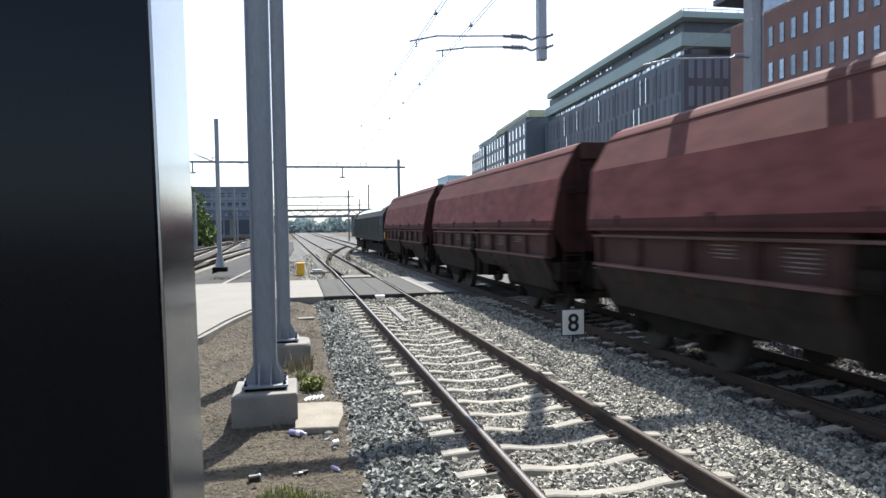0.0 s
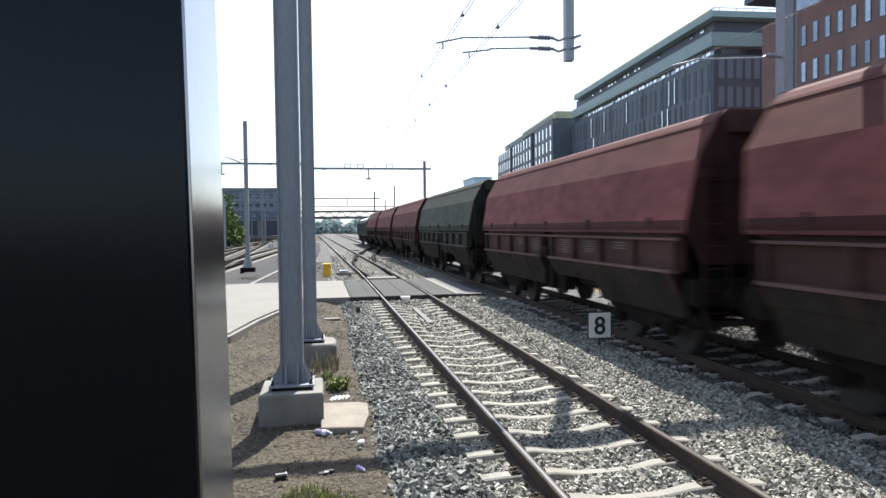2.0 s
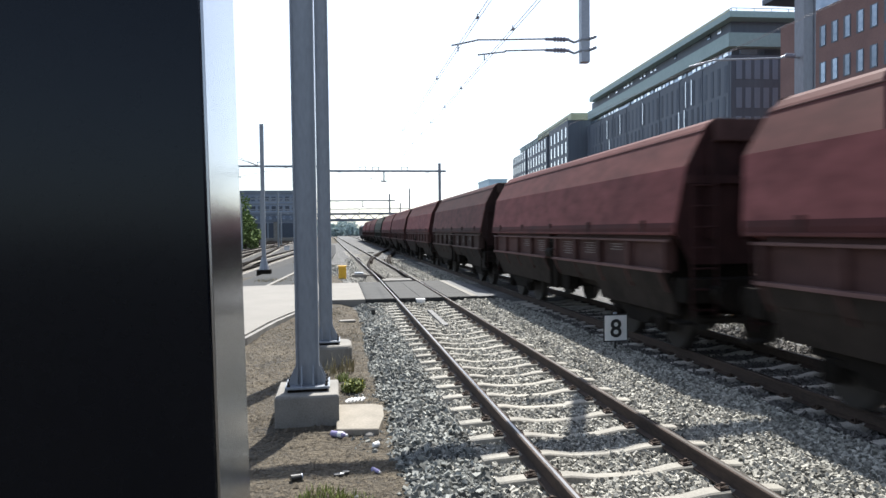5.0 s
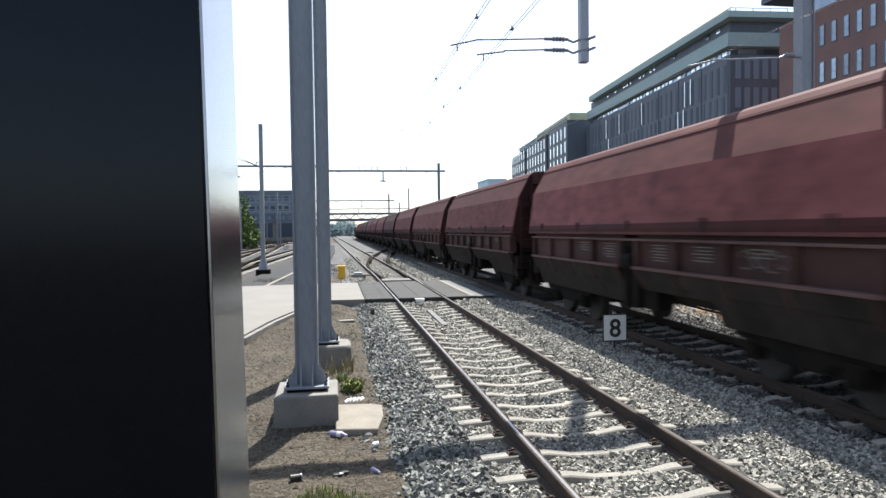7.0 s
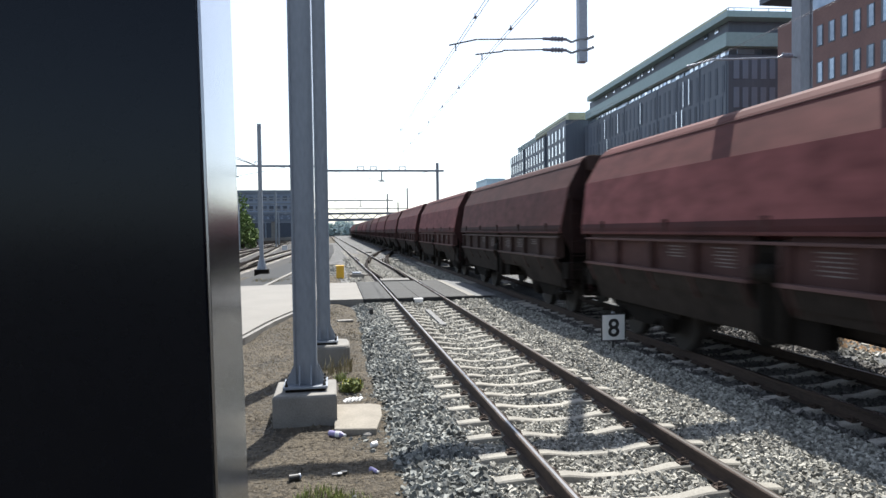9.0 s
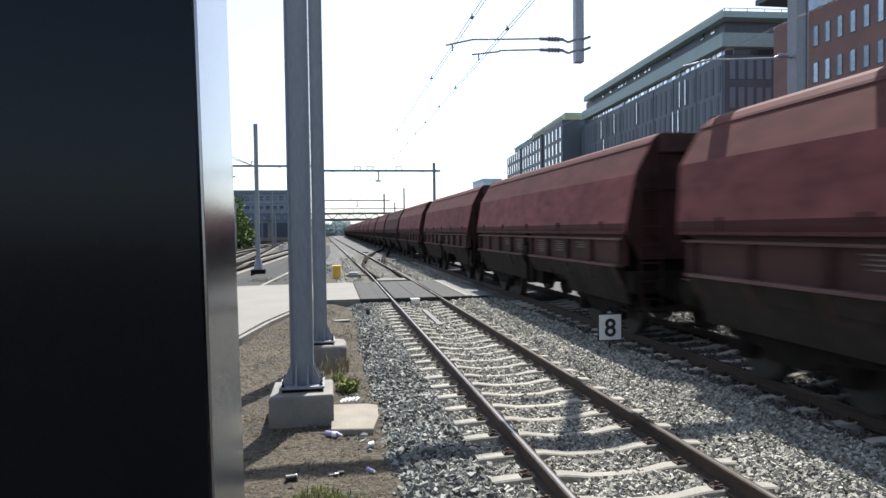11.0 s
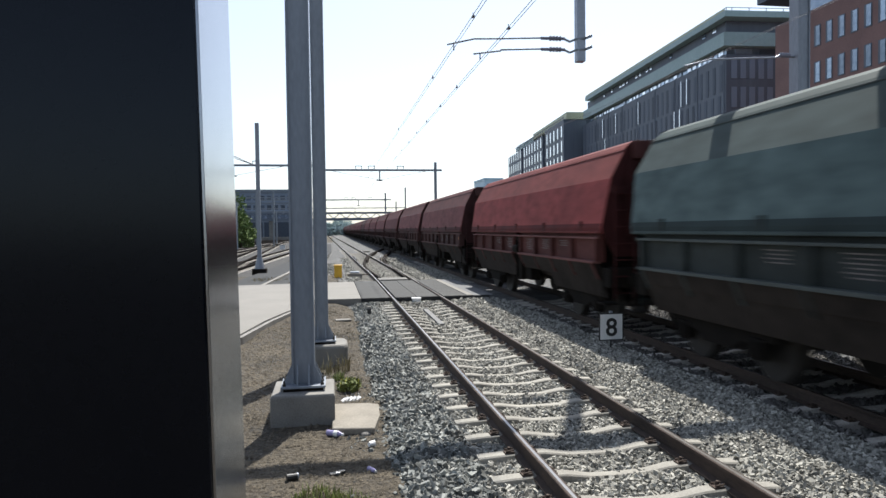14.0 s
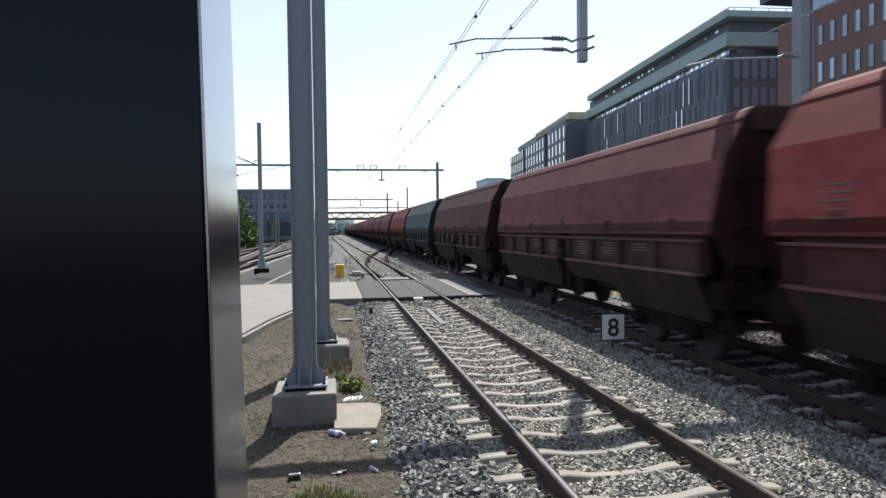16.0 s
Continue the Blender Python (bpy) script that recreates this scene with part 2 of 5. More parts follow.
def stones(name, areas, label, mat=None):
    """Loose crushed stones, each a lumpy little solid."""
    rng = np.random.default_rng(4)
    cube = np.array([(x, y, z) for x in (-1, 1) for y in (-1, 1) for z in (-1, 1)], dtype=float)
    tri = np.array([(0, 1, 3), (0, 3, 2), (4, 6, 7), (4, 7, 5), (0, 4, 5), (0, 5, 1), (2, 3, 7), (2, 7, 6), (0, 2, 6), (0, 6, 4), (1, 5, 7), (1, 7, 3)])
    vs, fs, base = [], [], 0
    for x0, x1, y0, y1, per, size, high in areas:
        n = int((x1 - x0) * (y1 - y0) * per)
        px, py = rng.uniform(x0, x1, n), rng.uniform(y0, y1, n)
        for i in range(n):
            over = abs(px[i]) < 1.18 and abs((py[i] + 0.24) % 0.6 - 0.3) < 0.07 and py[i] < 14.2
            if over and rng.uniform() < 0.94:
                continue
            s = size * rng.uniform(0.5, 1.3)
            a, q, _ = np.linalg.svd(rng.normal(size=(3, 3)))
            v = ((cube * rng.uniform(0.6, 1.05, (8, 3))) * np.array([1.2, 0.74, 0.46]) * s) @ a
            vs.append(v + np.array([px[i], py[i], bed_height(px[i], py[i]) + high + rng.uniform(-0.01, 0.022)]))
            fs.append(tri + base)
            base += 8
    me = bpy.data.meshes.new(name)
    v, f = np.concatenate(vs), np.concatenate(fs)
    me.vertices.add(len(v))
    me.vertices.foreach_set("co", v.astype(np.float32).ravel())
    me.loops.add(len(f) * 3)
    me.loops.foreach_set("vertex_index", f.astype(np.int32).ravel())
    me.polygons.add(len(f))
    me.polygons.foreach_set("loop_start", np.arange(0, len(f) * 3, 3, dtype=np.int32))
    me.update(calc_edges=True)
    me.shade_flat()
    me.materials.append(mat or STONE)
    return tagged(new(name, me), label, "ballast", kind="stuff")


stones("ballast_stones", [
    (-1.25, 2.75, -1.4, 3.5, 1500, 0.027, 0.016), (-1.25, 2.75, 3.5, 8, 1250, 0.029, 0.016), (-1.25, 2.75, 8, 14.4, 620, 0.035, 0.014),
    (-1.6, -1.25, -1.4, 14, 330, 0.028, 0.01), (6.0, 9, 2, 14, 90, 0.045, 0), (-0.7, 0.7, 23.4, 36, 260, 0.045, -0.01), (-1.9, -0.85, 21.6, 34, 330, 0.045, -0.015), (0.85, 3.0, 21.6, 34, 330, 0.045, -0.015), (-1.9, 2.6, 34, 48, 60, 0.06, -0.02), (-3.3, -1.9, 21.6, 40, 60, 0.045, -0.03)], "loose grey and pale crushed ballast stones")
stones("shoulder_stones", [
    (-2.1, -1.25, -1.4, 3.5, 1400, 0.029, 0.004), (-2.05, -1.25, 3.5, 8, 1150, 0.031, 0.004), (-2.0, -1.25, 8, 14.4, 560, 0.036, 0.004),
    (-2.0, -1.2, -1.4, 10, 320, 0.033, 0.035), (-1.25, -0.98, -1.4, 14, 300, 0.029, 0.008), (-2.45, -2.0, -1.4, 5, 160, 0.026, 0.03)], "cool dark grey-green ballast stones of the track shoulder", SHOULDER)
stones("shaded_stones", [(2.75, 6.0, -1, 12, 420, 0.033, 0)], "ballast stones under the freight track, darkened for the train's shade", SHADED_STONE)

# ---------------------------------------------------------------- tracks
RAIL = [(-0.075, -0.172), (0.075, -0.172), (0.075, -0.16), (0.012, -0.14), (0.012, -0.045), (0.034, -0.035), (0.036, -0.008),
        (0.03, -0.001), (0.014, 0.0), (-0.014, 0.0), (-0.03, -0.001), (-0.036, -0.008), (-0.034, -0.035), (-0.012, -0.045), (-0.012, -0.14), (-0.075, -0.16)]


def rail_mesh(path, name="rail"):
    bm = B()
    sweep(bm, path, RAIL)
    me = mesh_of(name, bm, RAIL_RUST)
    me.materials.append(RAIL_TOP)
    for p in me.polygons:
        if p.normal.z > 0.9998 and p.center.z > -0.0004:
            p.material_index = 1
    return me


def sleeper_mesh():
    """A concrete sleeper: raised under the rails, dipping in the middle, with sloping ends."""
    bm = B()
    prof = [(-1.19, -0.165), (-1.05, -0.155), (-0.72, -0.145), (-0.5, -0.152), (-0.25, -0.192), (0, -0.198), (0.25, -0.192), (0.5, -0.152), (0.72, -0.145), (1.05, -0.155), (1.19, -0.165)]
    rows = []
    for x, z in prof:
        h = 0.066 if abs(x) > 0.45 else 0.056
        rows.append([bm.verts.new(c) for c in ((x, -h - 0.03, -0.34), (x, -h - 0.008, z - 0.012), (x, -h + 0.008, z), (x, h - 0.008, z), (x, h + 0.008, z - 0.012), (x, h + 0.03, -0.34))])
    for a, b in zip(rows, rows[1:]):
        for i in range(5):
            bm.faces.new((a[i], b[i], b[i + 1], a[i + 1]))
    bm.faces.new(rows[0])
    bm.faces.new(rows[-1][::-1])
    return mesh_of("sleeper", bm, SLEEPER)


def clip_mesh():
    bm = B()
    box(bm, -0.05, 0.05, -0.05, 0.05, -0.16, -0.135, 0.006)
    tube(bm, (0, 0, -0.15), (0, 0, -0.095), 0.016, sides=6)
    tube(bm, (-0.04, -0.035, -0.125), (0.045, -0.03, -0.118), 0.009, sides=5)
    tube(bm, (-0.04, 0.035, -0.125), (0.045, 0.03, -0.118), 0.009, sides=5)
    return mesh_of("rail_clip", bm, RAIL_RUST)


DARK_RAIL = material("dark_rail_rust", (0.0096, 0.0072, 0.006), (0.023, 0.0173, 0.0144), 0.85, scale=4, fine=40, bump=0.2, spec=0.06)
SLEEPER_MESH, CLIP_MESH = sleeper_mesh(), clip_mesh()
# Sleepers coloured paler than the others so they stand out in the train's shade.
SLEEPER_PALE = SLEEPER_MESH.copy()
SLEEPER_PALE.materials.clear()
SLEEPER_PALE.materials.append(material("lightened_sleeper", (0.273, 0.252, 0.221), (0.525, 0.483, 0.43), 0.9, scale=4, fine=50, bump=0.3, random_tone=0.2))


def track(x0, y0, y1, bend, label, places, clips=(), mesh=None):
    t = thing("railway_track", Matrix(), label, "railway track", "railway tracks", "structure")
    ys = steps((y0, -40, 60), (-40, 16, 8), (16, 40, 2), (40, y1, 12))
    for s in (-0.7535, 0.7535):
        part("rail", rail_mesh([(x0 + s + bend(y), y, 0) for y in ys]), None, t, "rusty steel rail with a worn bright head")
    for y in places:
        sl = part("sleeper", mesh or SLEEPER_MESH, None, t, at=pose(x0 + bend(y), y, 0, 0, 0, random.uniform(-0.4, 0.4)))
        if clips and clips[0] < y < clips[1]:
            for s in (-0.7535, 0.7535):
                for d in (-0.115, 0.115):
                    part("rail_clip", CLIP_MESH, None, sl, at=pose(s + d, 0, 0, 0, 0, 0 if d < 0 else 180))
    return t


def span(a, b, step=0.6):
    return [a + step * i for i in range(int((b - a) / step) + 1)]


track(0.0, -400, 330, drift, "near track of rusty rails on pale concrete sleepers", [0.06 + y for y in span(-22.8, 13.8)] + [0.06 + y for y in span(21.0, 69)], (-2, 11))
track(TRAIN_X, -400, 400, lambda y: 0.0, "second track in the shade under the freight train", [0.3 + y for y in span(-16.8, 13.8)] + [0.3 + y for y in span(21, 40)], (0, 8), SLEEPER_PALE)

DULL_CONCRETE = material("dull_concrete", (0.1, 0.097, 0.09), (0.17, 0.165, 0.155), 0.9, scale=2.2, fine=60, bump=0.25)
# the turnout that leads off the near track
turnout = thing("turnout", Matrix(), "railway turnout with curved rusty rails and long sleepers", "railway switch", kind="structure")
for s in (-0.7535, 0.7535):
    path = [(s + 0.0025 * d * d - (0.12 if s > 0 else 0.0) * min(1, d / 6) - 0.02 * (1 if s > 0 else -1), 28.0 + d, 0.0) for d in steps((0, 31, 1.5))]
    path += [(path[-1][0] + 0.155 * d, 59.0 + d, 0.0) for d in (3, 6, 9, 10.6)]
    bm = B()
    sweep(bm, path, [(1.6 * x, z) for x, z in RAIL])
    part("rail", bm, DARK_RAIL, turnout, "curved rusty switch rail")
    bm = B()
    sweep(bm, [(x + 0.15, y, z) for x, y, z in path[8:21]], [(1.6 * x, z) for x, z in RAIL])
    part("guard_rail", bm, DARK_RAIL, turnout, "dark guard rail")
for blade in ([(-0.5, 23.3), (-0.56, 25.4), (-0.64, 28.0), (-0.69, 31.0), (-0.68, 34.0)], [(0.64, 23.6), (0.66, 28.0), (0.69, 33.0), (0.75, 37.0)]):
    bm = B()
    sweep(bm, [(x, y, -0.003) for x, y in blade], [(1.3 * x, z) for x, z in RAIL])
    part("switch_blade", bm, DARK_RAIL, turnout, "dark open switch blade")
for s in (-0.67, 0.67):
    part("check_rail", rail_mesh([(s + drift(y) * 0.9 + (0.0025 * (y - 28) ** 2 if s > 0 else 0) - 0.06 * (1 if s > 0 else -1), y, 0.01) for y in steps((42, 48, 1))], "check_rail"), None, turnout)
# One added block stands in for the sleepers at the switch.
for y0 in (22.3,):
    bm = B()
    box(bm, -0.62, 0.62, y0, y0 + 1.1, -0.2, -0.03, 0.02)
    part("sleeper_stand_in", bm, DULL_CONCRETE, turnout, "dull concrete block standing in for sleepers at the switch", at=pose(drift(y0), 0, 0))

for x, y in ((2.05, 42.0), (0.85, 61.3), (2.9, 52.0)):
    bm = B()
    box(bm, x - 0.32, x + 0.32, y - 0.35, y + 0.35, -0.2, -0.05, 0.02)
    tagged(part("duct_cover", bm, PAVING), "pale concrete duct cover in the ballast", "cover", "duct covers")

bm = B()
box(bm, -3.4, -2.0, 21.5, 120, -0.4, -0.2)
tagged(part("gravel_strip", bm, BED), "grey gravel strip beside the near track", "gravel", kind="structure")
bm = B()
box(bm, -70, -5.9, 31.5, 185, -0.45, -0.24)
tagged(part("yard_gravel", bm, YARD), "dark grey gravel of the railway yard", "gravel", kind="structure")
# yard tracks that run in at an angle on the other side of the path
for i, (a, b) in enumerate((((-9.06, 24.0), (-6.75, 75.0)), ((-9.3, 36), (-12.4, 125)), ((-13.6, 32), (-11.3, 140)), ((-21.5, 32), (-12.6, 150)), ((-27, 34), (-16, 165)), ((-34, 40), (-20, 170)), ((-17.2, 34), (-19.5, 150)), ((-24.5, 60), (-13.4, 160)), ((-30, 50), (-24, 170)))):
    d = Vector((b[0] - a[0], b[1] - a[1], 0))
    t = thing("yard_track", pose(a[0], a[1], -0.03, 0, 0, math.degrees(math.atan2(d.y, d.x)) - 90), "yard track of rusty rails running in at an angle", "railway track", "railway tracks", "structure")
    for s in (-0.7535, 0.7535):
        bm = B()
        sweep(bm, [(s, 0, 0), (s, d.length * 0.5, 0), (s, d.length, 0)], [(1.3 * x, z) for x, z in RAIL])
        part("rail", bm, DARK_RAIL, t, "dark rusty steel rail")
    for y in span(0.3, d.length - 1, 0.6 if i == 0 else 1.2 if i < 6 else 1.8):
        part("sleeper", SLEEPER_PALE, None, t, at=pose(0, y, 0.0))
    bm = B()
    extrude(bm, [(-2.0, -0.26), (2.0, -0.26), (1.5, -0.17), (-1.5, -0.17)], -2, d.length)
    part("ballast", bm, YARD, t, "grey ballast shoulder")

# ---------------------------------------------------------------- crossing and paving
GREY_SLAB = material("grey_slab", (0.0829, 0.0859, 0.0892), (0.122, 0.124, 0.128), 0.85, scale=0.8, fine=40, bump=0.2)
crossing = thing("level_crossing", Matrix(), "dark rubber level crossing panels between concrete edge strips", "level crossing", kind="structure")
for y in span(14.63, 20.0, 1.33):
    for x0, x1 in ((-1.7, -0.83), (-0.66, -0.005), (0.005, 0.66), (0.83, 1.575)):
        bm = B()
        box(bm, x0, x1, y, y + 1.322, -0.2, -0.004, 0.012)
        part("rubber_panel", bm, RUBBER, crossing)
for x0, x1, mat, nm, z in ((-3.1, -1.71, PAVING, "concrete_slab", -0.01), (1.585, 1.79, PAVING, "edge_strip", 0.005), (1.8, 2.45, GREY_SLAB, "concrete_slab", -0.01)):
    for y in span(14.63, 20.0, 1.33):
        bm = B()
        box(bm, x0, x1, y, y + 1.322, -0.22, z, 0.012)
        part(nm, bm, mat, crossing)
bm = B()
extrude(bm, [(-0.14, -0.16), (0.06, -0.16), (0.1, -0.02), (-0.18, -0.02)], 14.3, 14.6)
part("ramp_block", bm, WHITE, crossing, "white painted end ramp between the rails")
bm = B()
box(bm, -1.7, 2.3, 14.58, 14.625, -0.25, -0.012)
part("end_beam", bm, RUBBER, crossing)

bm = B()
outline = [(-3.12, 14.63), (-3.12, 21.25), (-7.3, 21.25), (-15, 20.8), (-15, 5.5), (-6.1, 5.5), (-5.03, 7.0), (-4.58, 8.3), (-4.22, 10.7), (-3.85, 12.35), (-3.45, 13.7)]
lo = [bm.verts.new((x, y, -0.32)) for x, y in outline]
hi = [bm.verts.new((x, y, -0.09 if x < -3.3 else -0.015)) for x, y in outline]
for i in range(len(outline)):
    j = (i + 1) % len(outline)
    bm.faces.new((lo[i], lo[j], hi[j], hi[i]))
bm.faces.new(hi)
part("paved_path", bm, PAVING)
tagged(bpy.data.objects["paved_path"], "pale concrete service path leading to the crossing", "pavement", kind="structure")
bm = B()
sweep(bm, [(-6.0, 5.4, 0), (-4.92, 6.9, 0), (-4.44, 8.25, 0), (-4.05, 10.6, 0), (-3.68, 12.2, 0), (-3.3, 13.6, 0), (-3.1, 14.2, 0)], [(-0.05, -0.35), (0.05, -0.35), (0.05, -0.07), (-0.05, -0.07)])
tagged(part("kerb", bm, CONCRETE), "low concrete kerb along the path", "kerb", kind="structure")
bm = B()
sweep(bm, [(-5.4, 21.2, 0), (-4.8, 29, 0), (-3.9, 44, 0), (-3.5, 66, 0), (-3.6, 100, 0)], [(-1.6, -0.32), (0.9, -0.32), (0.9, -0.1), (-1.6, -0.1)])
tagged(part("asphalt_path", bm, material("asphalt", (0.0316, 0.0328, 0.0341), (0.0486, 0.0499, 0.0512), 0.95, scale=0.8, fine=50, spec=0.2)), "grey asphalt walking path along the track", "path", kind="structure")
bm = B()
sweep(bm, [(-5.3, 21.2, 0), (-4.8, 28.5, 0), (-3.9, 43, 0), (-3.4, 65, 0)], [(-0.08, -0.3), (0.08, -0.3), (0.08, -0.04), (-0.08, -0.04)])
tagged(part("path_kerb", bm, PAVING), "pale concrete kerb along the asphalt path", "kerb", kind="structure")


# ---------------------------------------------------------------- overhead line masts
def catenary_mast(x, y, h, w, d, base, label):
    m = thing("catenary_mast", pose(x, y, 0), label, "mast", "overhead line masts")
    bm = B()
    fl = 0.022
    h0 = [(-w / 2, -d / 2), (-w / 2 + fl, -d / 2), (-w / 2 + fl, -d / 2 + 0.03), (w / 2 - fl, -d / 2 + 0.03), (w / 2 - fl, -d / 2), (w / 2, -d / 2),
          (w / 2, d / 2), (w / 2 - fl, d / 2), (w / 2 - fl, -d / 2 + 0.045), (-w / 2 + fl, -d / 2 + 0.045), (-w / 2 + fl, d / 2), (-w / 2, d / 2)]
    lo, hi = [bm.verts.new((x, y, base)) for x, y in h0], [bm.verts.new((x, y, h)) for x, y in h0]
    for i in range(12):
        bm.faces.new((lo[i], lo[(i + 1) % 12], hi[(i + 1) % 12], hi[i]))
    bm.faces.new(hi)
    bm.faces.new(lo[::-1])
    part("column", bm, GALV, m)
    bm = B()
    box(bm, -w / 2 - 0.13, w / 2 + 0.13, -d / 2 - 0.12, d / 2 + 0.12, base + 0.03, base + 0.06, 0.006)
    part("base_plate", bm, GALV, m)
    # Dark box added to draw the shaded gap beneath the plate.
    bm = B()
    box(bm, -w / 2 - 0.1, w / 2 + 0.1, -d / 2 - 0.09, d / 2 + 0.09, base - 0.012, base + 0.032)
    part("gap_shade", bm, GRIME, m, "added dark strip for the shaded gap under the base plate")
    for sx in (-1, 1):
        for sy in (-0.55, 0.55):
            bm = B()
            a = [(sx * w / 2, base + 0.035), (sx * (w / 2 + 0.12), base + 0.035), (sx * w / 2, base + 0.3)]
            extrude(bm, a, sy * d / 2 * 1.4 - 0.008, sy * d / 2 * 1.4 + 0.008)
            part("gusset", bm, GALV, m)
    for sx in (-0.07, 0.07):
        bm = B()
        vs = [bm.verts.new(c) for c in ((sx - .008, -d / 2, base + .035), (sx - .008, -d / 2 - .1, base + .035), (sx - .008, -d / 2, base + .3), (sx + .008, -d / 2, base + .035), (sx + .008, -d / 2 - .1, base + .035), (sx + .008, -d / 2, base + .3))]
        for q in ((0, 1, 2), (5, 4, 3), (0, 3, 4, 1), (1, 4, 5, 2), (2, 5, 3, 0)):
            bm.faces.new([vs[i] for i in q])
        part("gusset", bm, GALV, m)
    for sx in (-1, 1):
        for sy in (-1, 0, 1):
            bm = B()
            tube(bm, (sx * (w / 2 + 0.09), sy * (d / 2 + 0.07), base + 0.03), (sx * (w / 2 + 0.09), sy * (d / 2 + 0.07), base + 0.12), 0.013, sides=6)
            tube(bm, (sx * (w / 2 + 0.09), sy * (d / 2 + 0.07), base + 0.055), (sx * (w / 2 + 0.09), sy * (d / 2 + 0.07), base + 0.085), 0.024, sides=6)
            part("bolt", bm, WHEEL, m, "dark steel bolt")
    return m


catenary_mast(-2.945, 2.8, 8.3, 0.28, 0.28, 0.12, "grey steel overhead line mast bolted to a concrete block")
catenary_mast(-2.77, 6.25, 8.7, 0.23, 0.26, 0.10, "grey steel overhead line mast on a rounded concrete foundation")
catenary_mast(6.57, 6.1, 8.7, 0.26, 0.26, -0.1, "tall grey steel mast behind the freight train")

foot = thing("mast_foundation", pose(-2.945, 2.79, 0), "square weathered concrete foundation block of a mast", "foundation", "mast foundations")
bm = B()
ch = 0.05
vs = [(-0.38, -0.42), (0.38, -0.42), (0.38, 0.42), (-0.38, 0.42)]
rings = []
for k, z in ((1.0, -0.45), (1.0, 0.085), (0.965, 0.112)):
    rings.append([bm.verts.new((x * k, y * k, z)) for x, y in vs])
for a, b in zip(rings, rings[1:]):
    for i in range(4):
        bm.faces.new((a[i], a[(i + 1) % 4], b[(i + 1) % 4], b[i]))
bm.faces.new(rings[-1])
bm.faces.new(rings[0][::-1])
bmesh.ops.bevel(bm, geom=list(bm.edges), offset=0.006, segments=1, affect="EDGES")
part("block", bm, CONCRETE, foot)
slab = B()
so = [(0.34, -0.6), (0.82, -0.68), (0.92, -0.15), (0.94, 0.36), (0.8, 0.46), (0.34, 0.5)]
a = [slab.verts.new((x, y, -0.3)) for x, y in so]
b = [slab.verts.new((x, y, -0.205)) for x, y in so]
for i in range(6):
    slab.faces.new((a[i], a[(i + 1) % 6], b[(i + 1) % 6], b[i]))
slab.faces.new(b)
bmesh.ops.bevel(slab, geom=list(slab.edges), offset=0.01, segments=1, affect="EDGES")
SLAB = material("pale_slab_concrete", (0.161, 0.144, 0.117), (0.25, 0.228, 0.192), 0.9, scale=3.5, fine=35, bump=0.4)
tagged(part("concrete_slab", slab, SLAB, at=pose(-2.94, 2.62, 0)), "broken pale concrete slab lying beside the mast block", "slab")

foot = thing("mast_foundation", pose(-2.70, 6.25, 0), "rounded concrete foundation of a mast", "foundation", "mast foundations")
bm = B()
pts = []
for cx, cy, a0 in ((0.2, -0.22, -90), (0.2, 0.22, 0), (-0.2, 0.22, 90), (-0.2, -0.22, 180)):
    pts += [(cx + 0.18 * math.cos(radians(a0 + a)), cy + 0.18 * math.sin(radians(a0 + a))) for a in (0, 18, 36, 54, 72, 90)]
rings = [[bm.verts.new((x * k, y * k, z)) for x, y in pts] for k, z in ((1, -0.6), (1, 0.04), (0.97, 0.075), (0.92, 0.095))]
for a, b in zip(rings, rings[1:]):
    for i in range(len(pts)):
        bm.faces.new((a[i], a[(i + 1) % len(pts)], b[(i + 1) % len(pts)], b[i]))
bm.faces.new(rings[-1])
part("block", bm, CONCRETE, foot, smooth=False)

# gantry beams above the view
for y, z, x0, x1, w in ((6.1, 8.45, -2.9, 6.95, 0.3), (2.85, 8.1, -3.1, 6.95, 0.42)):
    g = thing("gantry_beam", pose(0, y, z), "grey steel gantry beam across both tracks", "gantry", "gantry beams")
    bm = B()
    box(bm, x0, x1, -w / 2, -w / 2 + 0.12, -0.14, 0.14, 0.01)
    part("chord", bm, GALV, g)
    bm = B()
    box(bm, x0, x1, w / 2 - 0.12, w / 2, -0.14, 0.14, 0.01)
    part("chord", bm, GALV, g)
    for x in span(x0 + 0.4, x1 - 0.3, 1.1):
        bm = B()
        box(bm, x, x + 0.08, -w / 2 + 0.11, w / 2 - 0.11, -0.05, 0.05)
        part("brace", bm, GALV, g)
tagged(catenary_mast(6.7, 2.85, 8.3, 0.3, 0.28, -0.1, "grey steel mast behind the freight train"), "")

